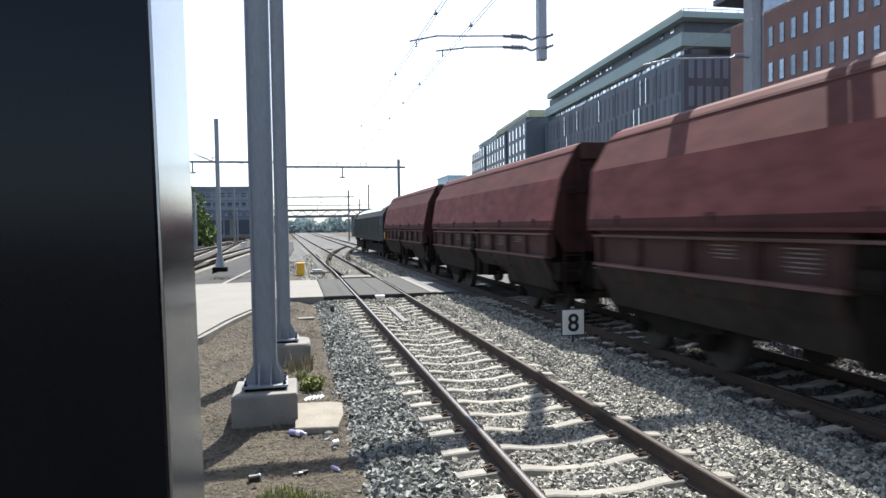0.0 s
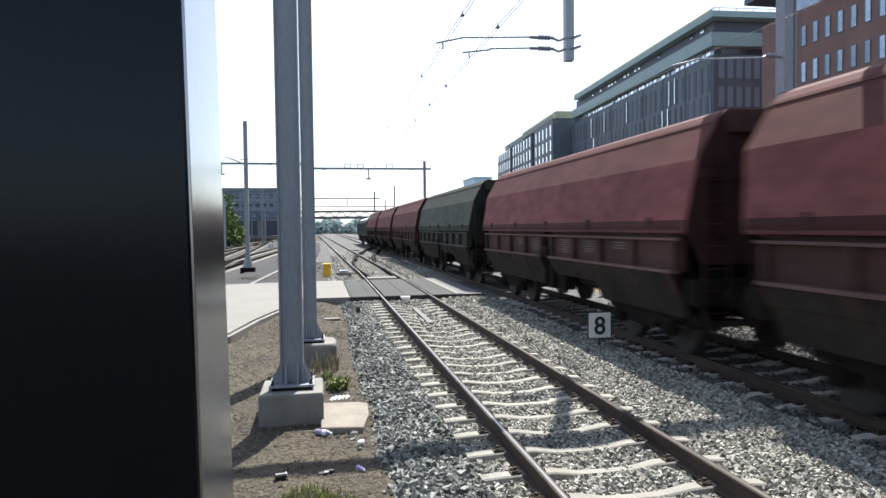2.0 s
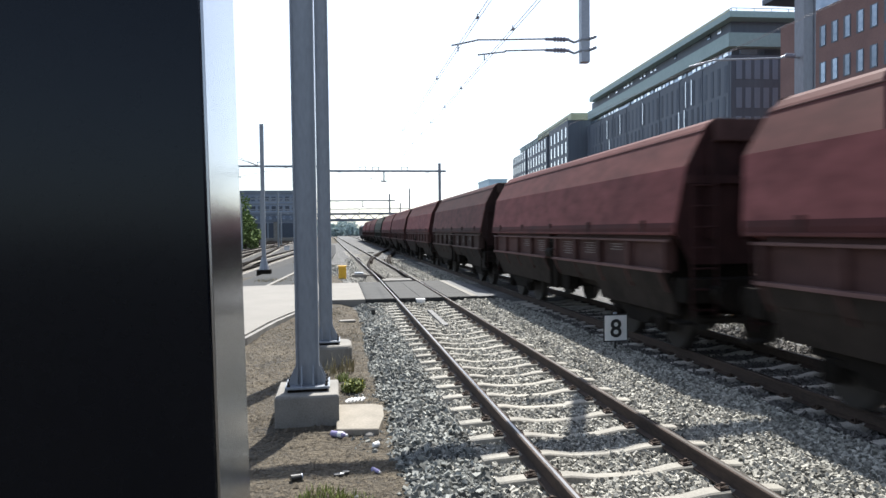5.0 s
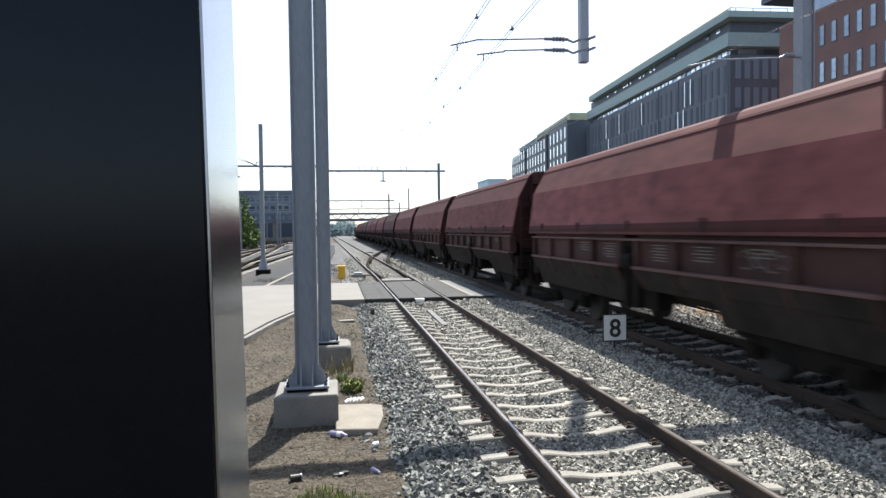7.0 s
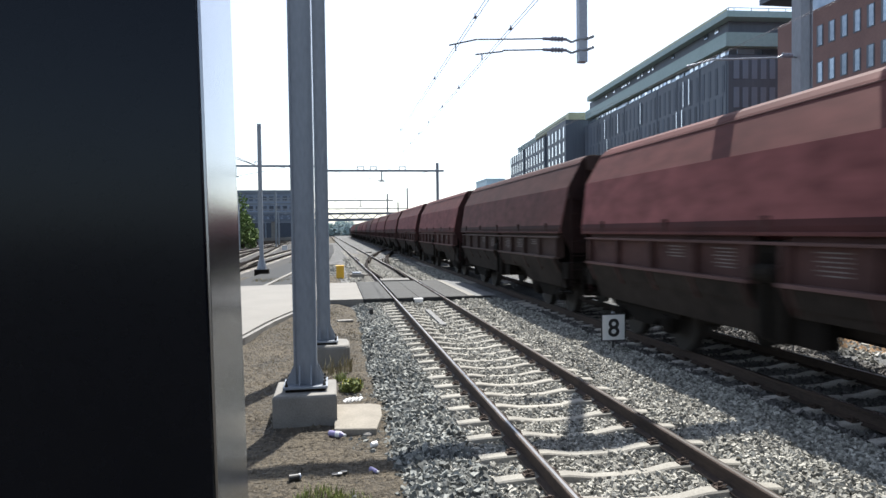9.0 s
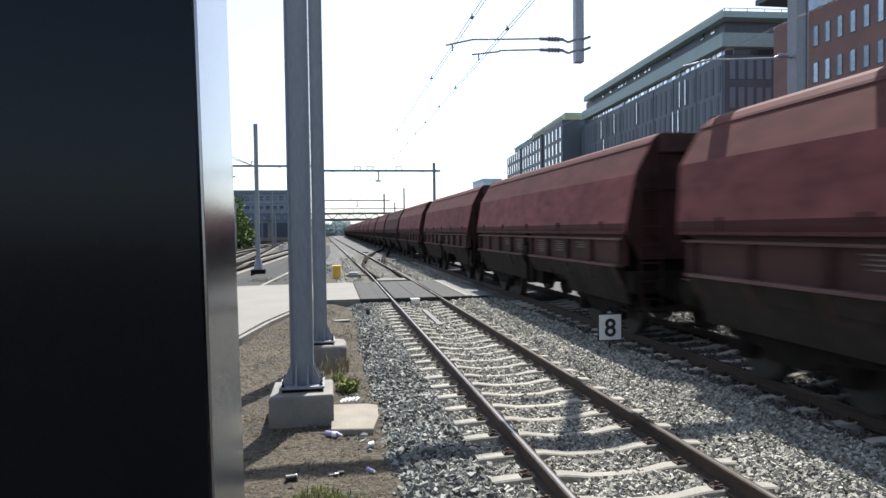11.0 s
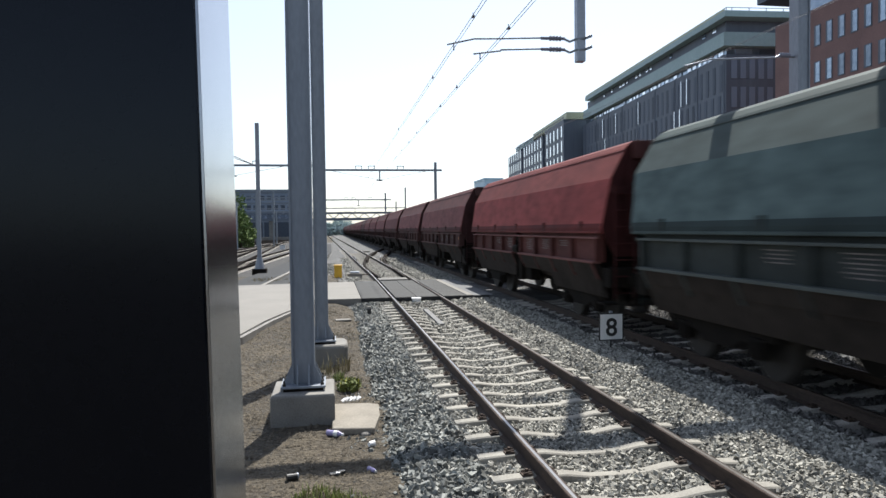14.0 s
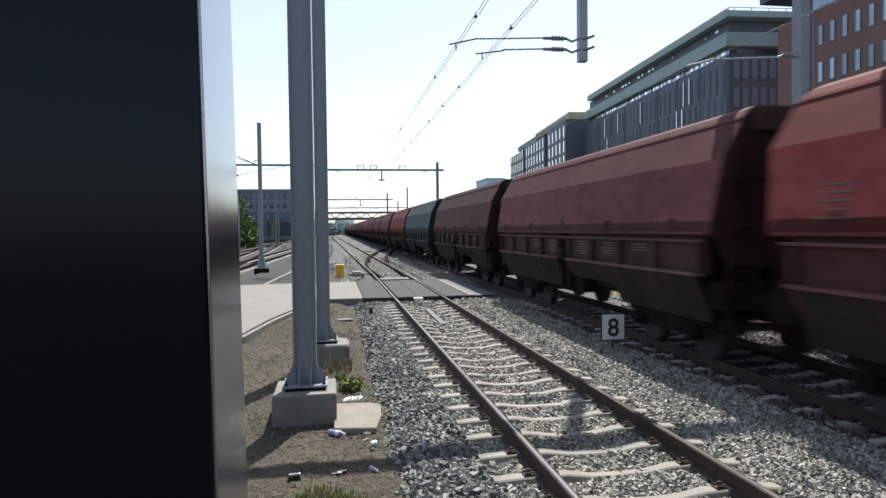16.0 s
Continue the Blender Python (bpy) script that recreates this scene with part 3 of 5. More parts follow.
# drop post with its two steady arms
post = thing("drop_post", pose(2.03, 6.1, 0), "grey steel drop post hanging from the gantry beam", "drop post")
bm = B()
box(bm, -0.08, 0.08, -0.08, 0.08, 5.14, 8.4, 0.012)
part("post", bm, GALV_PALE, post)
for z, reach, dip in ((5.56, -2.5, -0.14), (5.36, -2.02, -0.09)):
    bm = B()
    tube(bm, (0.2, -0.05, z + 0.06), (0.06, -0.09, z), 0.03)
    tube(bm, (0.06, -0.09, z), (-0.09, -0.05, z - 0.01), 0.026)
    tube(bm, (-0.09, -0.05, z - 0.01), (-0.2, 0, z - 0.05), 0.022)
    tube(bm, (-0.2, 0, z - 0.05), (-0.32, 0, z), 0.022)
    part("bracket", bm, GALV, post)
    ins = B()
    tube(ins, (-0.3, 0, z), (-0.75, 0, z - 0.005), 0.03)
    for i in range(4):
        tube(ins, (-0.38 - i * 0.06, 0, z), (-0.41 - i * 0.06, 0, z), 0.052, 0.04, 12)
    part("insulator", ins, INSULATOR, post, "dark ribbed insulator")
    bm = B()
    pts = [(-0.74, z), (-1.5, z - 0.04), (reach + 0.5, z - 0.06), (reach, z + dip - 0.04)]
    for p, q in zip(pts, pts[1:]):
        tube(bm, (p[0], 0, p[1]), (q[0], 0, q[1]), 0.016)
    tube(bm, (reach + 0.12, 0, z + dip - 0.02), (reach + 0.12, 0, z + dip - 0.14), 0.012)
    part("steady_arm", bm, GALV, post, "thin steel steady arm")
arm = thing("side_arm", pose(6.7, 6.1, 0), "pale steel arm with an insulator on the far mast", "bracket arm")
bm = B()
tube(bm, (-0.12, 0, 5.35), (-0.42, 0, 5.39), 0.02)
part("bracket", bm, GALV, arm)
bm = B()
tube(bm, (-0.36, 0, 5.4), (-0.56, 0, 5.4), 0.05)
part("insulator", bm, INSULATOR, arm)
bm = B()
for p, q in (((-0.55, 5.4), (-0.66, 5.35)), ((-0.66, 5.35), (-2.05, 5.27)), ((-2.05, 5.27), (-2.57, 5.13))):
    tube(bm, (p[0], 0, p[1]), (q[0], 0, q[1]), 0.018)
part("steady_arm", bm, GALV_PALE, arm)


# ---------------------------------------------------------------- wires
def wire(points, r, label, name="contact_wire"):
    bm = B()
    for p, q in zip(points, points[1:]):
        tube(bm, p, q, r, sides=6)
    return tagged(part(name, bm, WIRE), label, "wire", "overhead wires")


def sag(x0, x1, y0, y1, high, low, n=10):
    return [(x0 + (x1 - x0) * i / n, y0 + (y1 - y0) * i / n, low + (high - low) * (2 * i / n - 1) ** 2) for i in range(n + 1)]


for x0, z in ((-0.41, 5.30), (0.13, 5.13), (4.12, 5.08)):
    for x in (x0, x0 + 0.05):
        wire([(x, -16, z), (x, 6.1, z), (x + 0.1, 55, z), (x - 0.5, 100, z), (x - 0.9, 130, z)], 0.005 if x0 < 4 else 0.003, "thin copper contact wire above the track")
for x, z, ys in ((-0.385, 5.31, (4.3, 8.4, 15.7)), (0.155, 5.14, (4.25, 8.5, 10.7, 13.1, 15.3, 17.6, 20.0, 22.7))):
    for y in ys:
        c = thing("dropper_clamp", pose(x, y, z), "small clamp on the overhead wires", "clamp", "wire clamps")
        bm = B()
        box(bm, -0.02, 0.02, -0.05, 0.05, -0.01, 0.012, 0.004)
        tube(bm, (0, 0, 0), (0, 0, 0.06), 0.008, sides=6)
        part("clamp", bm, INSULATOR, c)


# ---------------------------------------------------------------- gantries further off
def portal(y, x0, x1, z, top, posts, drops, label):
    g = thing("portal_gantry", pose(0, y, 0), label, "gantry", "far gantries")
    bm = B()
    box(bm, x0, x1, -0.1, 0.1, z - 0.09, z + 0.09)
    part("beam", bm, GALV, g)
    for x in posts:
        bm = B()
        box(bm, x - 0.12, x + 0.12, -0.12, 0.12, -0.3, top)
        part("post", bm, GALV, g)
    for x in drops:
        bm = B()
        box(bm, x - 0.06, x + 0.06, -0.06, 0.06, z - 0.95, z)
        tube(bm, (x - 0.25, 0, z - 0.95), (x + 0.25, 0, z - 0.95), 0.05)
        for s in (-1, 1):
            tube(bm, (x, 0, z - 0.9), (x + s * 4.2, 0, z - 0.1), 0.02)
        part("drop_post", bm, GALV, g)
        for dx in (-1.9, -0.75, 1.9):
            bm = B()
            box(bm, x + dx - 0.3, x + dx - 0.24, -0.05, 0.05, z + 0.09, z + 0.38)
            box(bm, x + dx + 0.24, x + dx + 0.3, -0.05, 0.05, z + 0.09, z + 0.38)
            box(bm, x + dx - 0.34, x + dx + 0.34, -0.05, 0.05, z + 0.34, z + 0.4)
            part("hoop", bm, GALV, g)
    return g


portal(55, -3.3, 7.6, 7.52, 8.25, (7.0, -3.15), (1.85,), "steel portal gantry across the tracks")
portal(54.4, -16, -3.5, 7.86, 8.5, (-14.2,), (-10.9,), "steel portal gantry over the nearer yard tracks")
portal(100, -14, 6.9, 6.86, 7.9, (5.98, -4.6, -14), (1.7, -9), "steel portal gantry far along the tracks")
portal(130, -22, 12.5, 6.54, 7.8, (10.58, -6.6, -21), (2.2, -12), "steel portal gantry far along the tracks")
portal(95, -24, -8.4, 7.0, 8.0, (-8.6, -11.0, -23.5), (-16,), "steel portal gantry over the yard tracks")
for x, y, h in ((9.18, 100, 9.1), (-13, 70, 6.4), (-14.5, 82, 6), (-11.8, 110, 5.8), (-17, 60, 5.5)):
    p = thing("line_pole", pose(x, y, -0.3), "slim grey overhead line pole", "pole", "line poles")
    bm = B()
    box(bm, -0.11, 0.11, -0.11, 0.11, 0, h, 0.02)
    part("pole", bm, GALV, p)
m = thing("line_pole", pose(-6.31, 30.0, 0), "grey steel pole on a dark concrete foot", "pole", "line poles")
bm = B()
box(bm, -0.1, 0.1, -0.1, 0.1, 0.1, 7.7, 0.01)
part("pole", bm, GALV, m)
bm = B()
tube(bm, (0, 0, 0.1), (0, 0, 0.75), 0.27, 0.12, 8)
part("flare", bm, GALV, m)
bm = B()
box(bm, -0.36, 0.36, -0.3, 0.3, -0.3, 0.12, 0.02)
part("foot", bm, GRIME, m, "dark concrete foot")
bm = B()
for z in (6.85, 6.95):
    tube(bm, (-0.1, 0, 5.5), (-1.2, 0, 5.9 + z - 6.85), 0.02)
part("stay", bm, WIRE, m)

bridge = thing("footbridge", pose(3, 160, 0), "long steel truss footbridge across the railway", "bridge")
for z0, z1, n in ((6.1, 6.55, "top_chord"), (4.5, 5.1, "deck")):
    bm = B()
    box(bm, -45, 16, -1.2, 1.2, z0, z1)
    part(n, bm, DARKCLAD, bridge)
for x in span(-44, 14, 3.0):
    bm = B()
    tube(bm, (x, -1.1, 5.0), (x + 1.5, -1.1, 6.2), 0.1, sides=6)
    tube(bm, (x + 1.5, -1.1, 6.2), (x + 3.0, -1.1, 5.0), 0.1, sides=6)
    part("diagonal", bm, DARKCLAD, bridge)
for x in (-42, -20, 9):
    bm = B()
    box(bm, x - 0.5, x + 0.5, -0.6, 0.6, -0.5, 4.5)
    part("pier", bm, CONCRETE, bridge)


# ---------------------------------------------------------------- things beside the track
cab = thing("dark_cabinet", pose(-2.797, -4.235, 0, 0, -0.8, 0), "tall glossy black metal cabinet beside the camera", "cabinet")
bm = B()
box(bm, -1.1, 0, 0, 0.435, -0.3, 4.2, 0.008)
part("body", bm, CABINET, cab)
bm = B()
box(bm, -1.095, -0.003, -0.008, 0.002, -0.1, 4.15, 0.003)
part("door", bm, CABINET, cab)
# Metal sheet added so the cabinet's side mirrors the sky brightly enough.
bm = B()
box(bm, -0.004, 0.004, 0.002, 0.434, -0.28, 4.19, 0.001)
part("side_panel", bm, CABINET_SIDE, cab, "added reflective panel that gives the cabinet side its sky sheen")
bm = B()
box(bm, -1.2, 0.06, -0.1, 0.6, -0.5, -0.28, 0.02)
part("plinth", bm, CONCRETE, cab)

sg = thing("number_sign", pose(2.452, 5.735, 0.252), "white square number sign with dark border on a short post", "sign")
bm = B()
box(bm, -0.235, 0.235, -0.012, 0.004, -0.252, 0.252, 0.004)
part("border", bm, BLACK, sg, "black border plate")
bm = B()
box(bm, -0.213, 0.213, -0.02, -0.006, -0.230, 0.230, 0.003)
part("plate", bm, WHITE, sg, "white enamel plate")
bm = B()
box(bm, -0.016, 0.016, 0.006, 0.03, -0.702, 0.202, 0.004)
part("post", bm, BLACK, sg)
bm = B()
box(bm, -0.03, 0.03, -0.006, 0.03, 0.242, 0.287, 0.004)
part("clamp", bm, GALV_PALE, sg)
txt = bpy.data.curves.new("numeral", "FONT")
txt.body, txt.size, txt.extrude, txt.align_x, txt.offset = "8", 0.457, 0.002, "CENTER", 0.008
tmp = new("numeral_source", txt)
num = bpy.data.meshes.new_from_object(tmp.evaluated_get(bpy.context.evaluated_depsgraph_get()))
bpy.data.objects.remove(tmp)
num.materials.clear()
num.materials.append(BLACK)
part("numeral", num, None, sg, "black figure 8", at=pose(0.0, -0.024, -0.161, 90, 0, 0))

yb = thing("yellow_box", pose(-2.3, 25.9, 0), "small yellow trackside box", "box")
bm = B()
box(bm, -0.18, 0.18, -0.18, 0.18, -0.2, 0.4, 0.03)
part("body", bm, YELLOW, yb)
bm = B()
box(bm, -0.2, 0.2, -0.2, 0.2, 0.4, 0.45, 0.02)
part("lid", bm, YELLOW, yb)
sm = thing("point_machine", pose(-1.45, 26.2, 0), "pale grey point machine beside the turnout", "point machine")
bm = B()
box(bm, -0.4, 0.3, -0.25, 0.25, -0.25, 0.02, 0.05)
part("case", bm, CONCRETE, sm)
bm = B()
box(bm, -0.28, 0.15, -0.18, 0.18, 0.02, 0.1, 0.03)
part("lid", bm, GALV_PALE, sm)
bm = B()
tube(bm, (0.3, 0, -0.06), (0.7, 0, -0.06), 0.03)
part("rod", bm, RAIL_RUST, sm)


# ---------------------------------------------------------------- buildings
def block(name, x0, x1, y0, y1, z0, z1, mat, parent, bevel=0.0):
    bm = B()
    box(bm, x0, x1, y0, y1, z0, z1, bevel)
    return part(name, bm, mat, parent)


def pane_mesh(w, h, mat, name):
    bm = B()
    box(bm, 0, 0.1, -w / 2, w / 2, 0, h)
    return mesh_of(name, bm, mat)


# dark office block with green upper storeys
off = thing("office_building", Matrix.Translation((30, 45.57, 0.42)) @ pose(0, 0, 0, 0, 0, -3.6) @ Matrix.Translation((-30, -46.9, 0)), "dark office block with green-clad overhanging upper storeys", "building", "buildings")
block("wall", 30.3, 52, 46.8, 85, -1.4, 16.0, DARKCLAD, off)
block("terrace_storey", 30.45, 52, 47.0, 84, 16.0, 16.8, WINDOW, off)
block("cornice", 29.9, 52, 46.4, 83.5, 16.62, 17.75, GREENCLAD, off)
block("upper_storey", 30.35, 52, 46.9, 83, 17.75, 18.85, DARKCLAD, off)
block("roof", 29.6, 52, 45.7, 81.8, 18.8, 19.3, GREENCLAD, off)
for y in span(45.8, 81.5, 2.2):
    block("railing_post", 29.75, 29.8, y, y + 0.05, 19.3, 19.55, GALV_PALE, off)
block("railing", 29.74, 29.8, 45.8, 81.7, 19.52, 19.57, GALV_PALE, off)
for x in span(30.2, 38, 1.5):
    block("railing_post", x, x + 0.05, 45.75, 45.8, 19.3, 19.55, GALV_PALE, off)
block("railing", 29.74, 40, 45.75, 45.8, 19.52, 19.57, GALV_PALE, off)
block("glass_rail", 29.62, 29.64, 45.8, 81.7, 19.3, 19.5, PALE_ROOF, off)
fin = pane_mesh(0.12, 2.4, BLIND, "lit_fin")
slot = pane_mesh(0.42, 2.3, SLIT, "window")
rib = pane_mesh(0.1, 15.0, DARKCLAD, "facade_rib")
random.seed(3)
for r, z in enumerate((13.0, 10.4, 7.8, 5.2, 2.6)):
    for y in span(47.6, 83, 1.15):
        part("window", slot, None, off, at=pose(30.27, y + 0.3 * (r % 2), z))
        if random.random() < 0.19:
            part("lit_fin", fin, None, off, "pale vertical reveal", at=pose(30.2, y + 0.3 * (r % 2) + 0.3, z + 0.1))
for y in span(47.1, 84, 4.6):
    part("facade_rib", rib, None, off, at=pose(30.24, y, 0.9))
random.seed(8)
for y in span(47.4, 83, 0.95):
    for x, z, h, keep in ((30.36, 16.1, 0.3, 0.72), (30.26, 18.3, 0.4, 0.42)):
        if random.random() < keep:
            bm = B()
            box(bm, x, x + 0.1, y, y + random.uniform(0.35, 0.75), z, z + h)
            part("clerestory", bm, BLIND if random.random() < 0.6 else WINDOW, off)
bm = B()
box(bm, -0.25, 0.25, 0, 0.1, 0, 1.7)
swin = mesh_of("window", bm, YARD_WALL)
for z in (14.0, 11.6, 9.2, 6.8):
    for x in span(31, 37.5, 0.8):
        part("window", swin, None, off, at=pose(x, 46.75, z))
for x in (31.2, 33.4, 35.6):
    block("window", x, x + 1.5, 46.95, 47.05, 16.1, 16.5, WINDOW, off)

# paler block with a white window grid
gb = thing("grid_building", Matrix.Translation((30, 84.4, 0.85)) @ pose(0, 0, 0, 0, 0, -5) @ Matrix.Translation((-30, -86, 0)), "dark office block with rows of tall white windows", "building", "buildings")
block("wall", 30.2, 50, 86.2, 97.5, -1.4, 16.6, DARKCLAD, gb)
block("wall", 30.0, 50, 98.5, 114.0, -1.4, 16.0, DARKCLAD, gb)
block("wall", 31.0, 50, 97.5, 98.5, -1.4, 15.6, DARKCLAD, gb)
block("wall", 29.8, 50, 114.5, 128.0, -1.4, 15.6, DARKCLAD, gb)
block("roof", 30.6, 50, 86.0, 108.0, 16.6, 17.6, PALE_ROOF, gb)
block("roof", 30.62, 50, 108.0, 124.0, 16.3, 17.2, GREENCLAD, gb)
for y in span(86.6, 123, 1.6):
    block("railing_post", 30.22, 30.28, y, y + 0.08, 16.0, 16.9, DARKCLAD, gb)
block("railing", 30.2, 30.28, 86.4, 123.5, 16.85, 16.95, DARKCLAD, gb)
gw = pane_mesh(0.5, 1.55, BLIND, "window")
for z in (14.2, 12.1, 10.0, 7.9, 5.8, 3.7):
    for x, ys in ((30.17, span(87.3, 96.8, 2.2)), (29.97, span(99.6, 113.2, 2.2)), (29.77, span(115.5, 127.5, 2.2))):
        for y in ys:
            part("window", gw, None, gb, at=pose(x, y, z))

# red brick block
rb = thing("brick_building", pose(0, -1.2, 0.35), "red brick office building with rows of tall windows", "building", "buildings")
block("wall", 30.0, 55, 8, 40.0, -1.4, 16.35, BRICK, rb)
block("glazed_storey", 30.6, 55, 8, 37.3, 16.35, 19.0, WINDOW, rb)
block("roof", 29.2, 55, 8, 41, 18.2, 18.6, DARKCLAD, rb)
bw = B()
box(bw, -0.02, 0.1, -0.3, 0.3, 0, 1.42)
bw = mesh_of("window", bw, DARKCLAD)
bp = pane_mesh(0.36, 1.3, TINTED, "pane")
for z in (13.75, 11.3, 8.85, 6.4, 3.95):
    for y in [35.7 - 1.07 * i for i in range(20)]:
        w = part("window", bw, None, rb, at=pose(29.995, y, z))
        part("pane", bp, None, w, "pale blue reflecting pane", at=pose(-0.05, -0.08, 0.06))
block("downpipe", 29.9, 30.0, 38.0, 38.2, 5, 15.9, DARKCLAD, rb)

# far buildings
fb = thing("far_tower", Matrix(), "glass tower far behind the train, tinted pale blue for light and haze", "building", "buildings")
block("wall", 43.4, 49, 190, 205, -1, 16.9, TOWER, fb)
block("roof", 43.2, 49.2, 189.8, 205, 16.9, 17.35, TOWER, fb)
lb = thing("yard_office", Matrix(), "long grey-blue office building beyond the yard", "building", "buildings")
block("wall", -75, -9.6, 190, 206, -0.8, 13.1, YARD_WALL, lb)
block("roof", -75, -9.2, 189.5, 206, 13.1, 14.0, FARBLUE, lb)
# A darker box takes the place of the shaded ground-floor recess.
block("ground_storey", -75, -10.0, 189.7, 190, -0.8, 4.6, YARD_PANE, lb)
for x in span(-60, -10.5, 3.8):
    block("column", x, x + 0.4, 189.4, 189.7, -0.8, 4.6, FARBLUE, lb)
for z in (4.7, 7.25, 9.8):
    block("band", -75, -9.6, 189.8, 190, z, z + 0.5, FARBLUE, lb)
yw = B()
box(yw, -0.6, 0.6, -0.12, 0, 0, 1.3)
yw = mesh_of("window", yw, YARD_PANE)
for z in (10.9, 8.2, 5.6):
    for x in span(-60, -10.5, 1.9):
        part("window", yw, None, lb, at=pose(x, 190, z))


bm = B()
box(bm, -54.6, -12.3, 157.2, 160.2, -0.45, 0.62, 0.03)
tagged(part("platform_edge", bm, PAVING), "low pale concrete platform beyond the yard tracks", "platform", kind="structure")
kiosk = thing("trackside_box", pose(-8.72, 79.80, -0.25, 0, 0, 14), "small white trackside equipment box in the yard", "box")
bm = B()
box(bm, -0.3, 0.3, -0.2, 0.2, 0.0, 0.5, 0.02)
part("case", bm, WHITE, kiosk)
bm = B()
box(bm, -0.34, 0.34, -0.24, 0.24, 0.5, 0.56, 0.015)
part("lid", bm, GALV_PALE, kiosk)


def foliage(name, cx, cy, z0, w, d, h, n, label, size=0.35, leaf=None):
    t = thing(name, pose(cx, cy, z0), label, "tree", "trees")
    bm = B()
    tube(bm, (0, 0, 0), (0.1, 0, h * 0.45), 0.05 * h, 0.03 * h)
    for i in range(4):
        a = i * 1.7
        tube(bm, (0.05, 0, h * 0.3), (math.cos(a) * w * 0.3, math.sin(a) * d * 0.3, h * 0.65), 0.02 * h, 0.008 * h, 6)
    part("trunk", bm, BARK, t)
    rng = np.random.default_rng(int(abs(cx * 7 + cy)))
    lumps = [(rng.uniform(-0.35, 0.35) * w, rng.uniform(-0.35, 0.35) * d, h * rng.uniform(0.12 if leaf else 0.3, 0.8), rng.uniform(0.14, 0.26) * w) for _ in range(12)]
    vs, fs = [], []
    for i in range(n):
        x, y, z, r = lumps[i % 12]
        v = rng.normal(size=3)
        p = np.array((x, y, z)) + v / np.linalg.norm(v) * r * rng.uniform(0.5, 1.05) ** 0.6
        u, q = rng.normal(size=3) * size * 0.5, rng.normal(size=3) * size * 0.5
        k = len(vs)
        vs += [tuple(p - u), tuple(p + q * 0.6), tuple(p + u), tuple(p - q * 0.6)]
        fs.append((k, k + 1, k + 2, k + 3))
    me = bpy.data.meshes.new("crown")
    me.from_pydata(vs, [], fs)
    me.materials.append(leaf or LEAF)
    part("crown", me, None, t)
    return t


foliage("tree", -17.2, 86, -0.3, 8, 6, 8.4, 5200, "leafy green tree beyond the yard tracks", 0.35, LEAF)
foliage("tree", -15.4, 92, -0.3, 6, 5, 5.6, 3200, "low leafy green tree beyond the yard tracks", 0.32, LEAF)
foliage("tree", -23, 96, -0.3, 10, 7, 9.5, 2600, "leafy green tree beyond the yard tracks")
for i in range(30):
    foliage("tree", -60 + i * 4.4, 300 + 14 * math.sin(i * 2.3), -0.8, 10, 6, 6.6 + 1.4 * math.sin(i * 1.9), 1500, "distant grey-green tree at the end of the line, paled for haze", 0.9, FAR_LEAF)


# ---------------------------------------------------------------- small things on the ground
def litter(name, x, y, rz, label, category, parts):
    t = thing(name, pose(x, y, soil_height(x, y), 0, 0, rz), label, category, "litter")
    for n, build, mat in parts:
        bm = B()
        build(bm)
        part(n, bm, mat, t)


VIOLET = material("violet_label", (0.16, 0.14, 0.3), (0.3, 0.28, 0.44), 0.4, bump=0)
litter("plastic_bottle", -2.58, 1.95, -32, "crumpled violet and white plastic bottle on the soil", "bottle", (
    ("bottle", lambda bm: (tube(bm, (-0.09, 0, 0.035), (0.06, 0, 0.035), 0.034, 0.034, 12), tube(bm, (0.06, 0, 0.035), (0.1, 0, 0.033), 0.034, 0.015, 12)), VIOLET),
    ("cap", lambda bm: tube(bm, (0.1, 0, 0.033), (0.125, 0, 0.033), 0.017, sides=10), WHITE),
    ("sleeve", lambda bm: tube(bm, (0.0, 0, 0.035), (0.055, 0, 0.035), 0.0355, sides=12), WHITE)))
litter("paper_cup", -2.18, 1.5, 20, "crushed white paper cup at the edge of the ballast", "cup", (
    ("cup", lambda bm: tube(bm, (-0.03, 0, 0.035), (0.035, 0.01, 0.03), 0.026, 0.036, 10), WHITE),))
litter("plastic_bottle", -2.23, 0.68, -60, "small crushed pale violet bottle on the soil", "bottle", (
    ("bottle", lambda bm: tube(bm, (-0.05, 0, 0.022), (0.05, 0.01, 0.02), 0.024, 0.018, 10), VIOLET),
    ("cap", lambda bm: tube(bm, (0.05, 0.01, 0.02), (0.068, 0.012, 0.02), 0.012, sides=8), WHITE)))
litter("drink_can", -2.97, 0.58, 10, "crushed dark metal drink can on the soil", "can", (
    ("can", lambda bm: tube(bm, (-0.05, 0, 0.03), (0.05, 0.012, 0.03), 0.032, 0.026, 12), BLACK),
    ("rim", lambda bm: tube(bm, (0.045, 0.011, 0.03), (0.056, 0.013, 0.03), 0.03, sides=12), GALV_PALE)))
litter("wrapper", -2.55, 0.66, 5, "dark crumpled wrapper on the soil", "wrapper", (
    ("foil", lambda bm: (box(bm, -0.08, 0.02, -0.03, 0.03, 0.0, 0.02, 0.008), box(bm, 0.0, 0.07, -0.02, 0.03, 0.008, 0.035, 0.008)), BLACK),
    ("tear", lambda bm: box(bm, -0.02, 0.02, -0.035, 0.0, 0.018, 0.03, 0.004), WHITE)))
litter("concrete_shard", -2.32, 11.4, 8, "flat pale concrete shard on the soil", "shard", (
    ("shard", lambda bm: box(bm, -0.2, 0.2, -0.12, 0.12, 0.0, 0.05, 0.015), PAVING),))
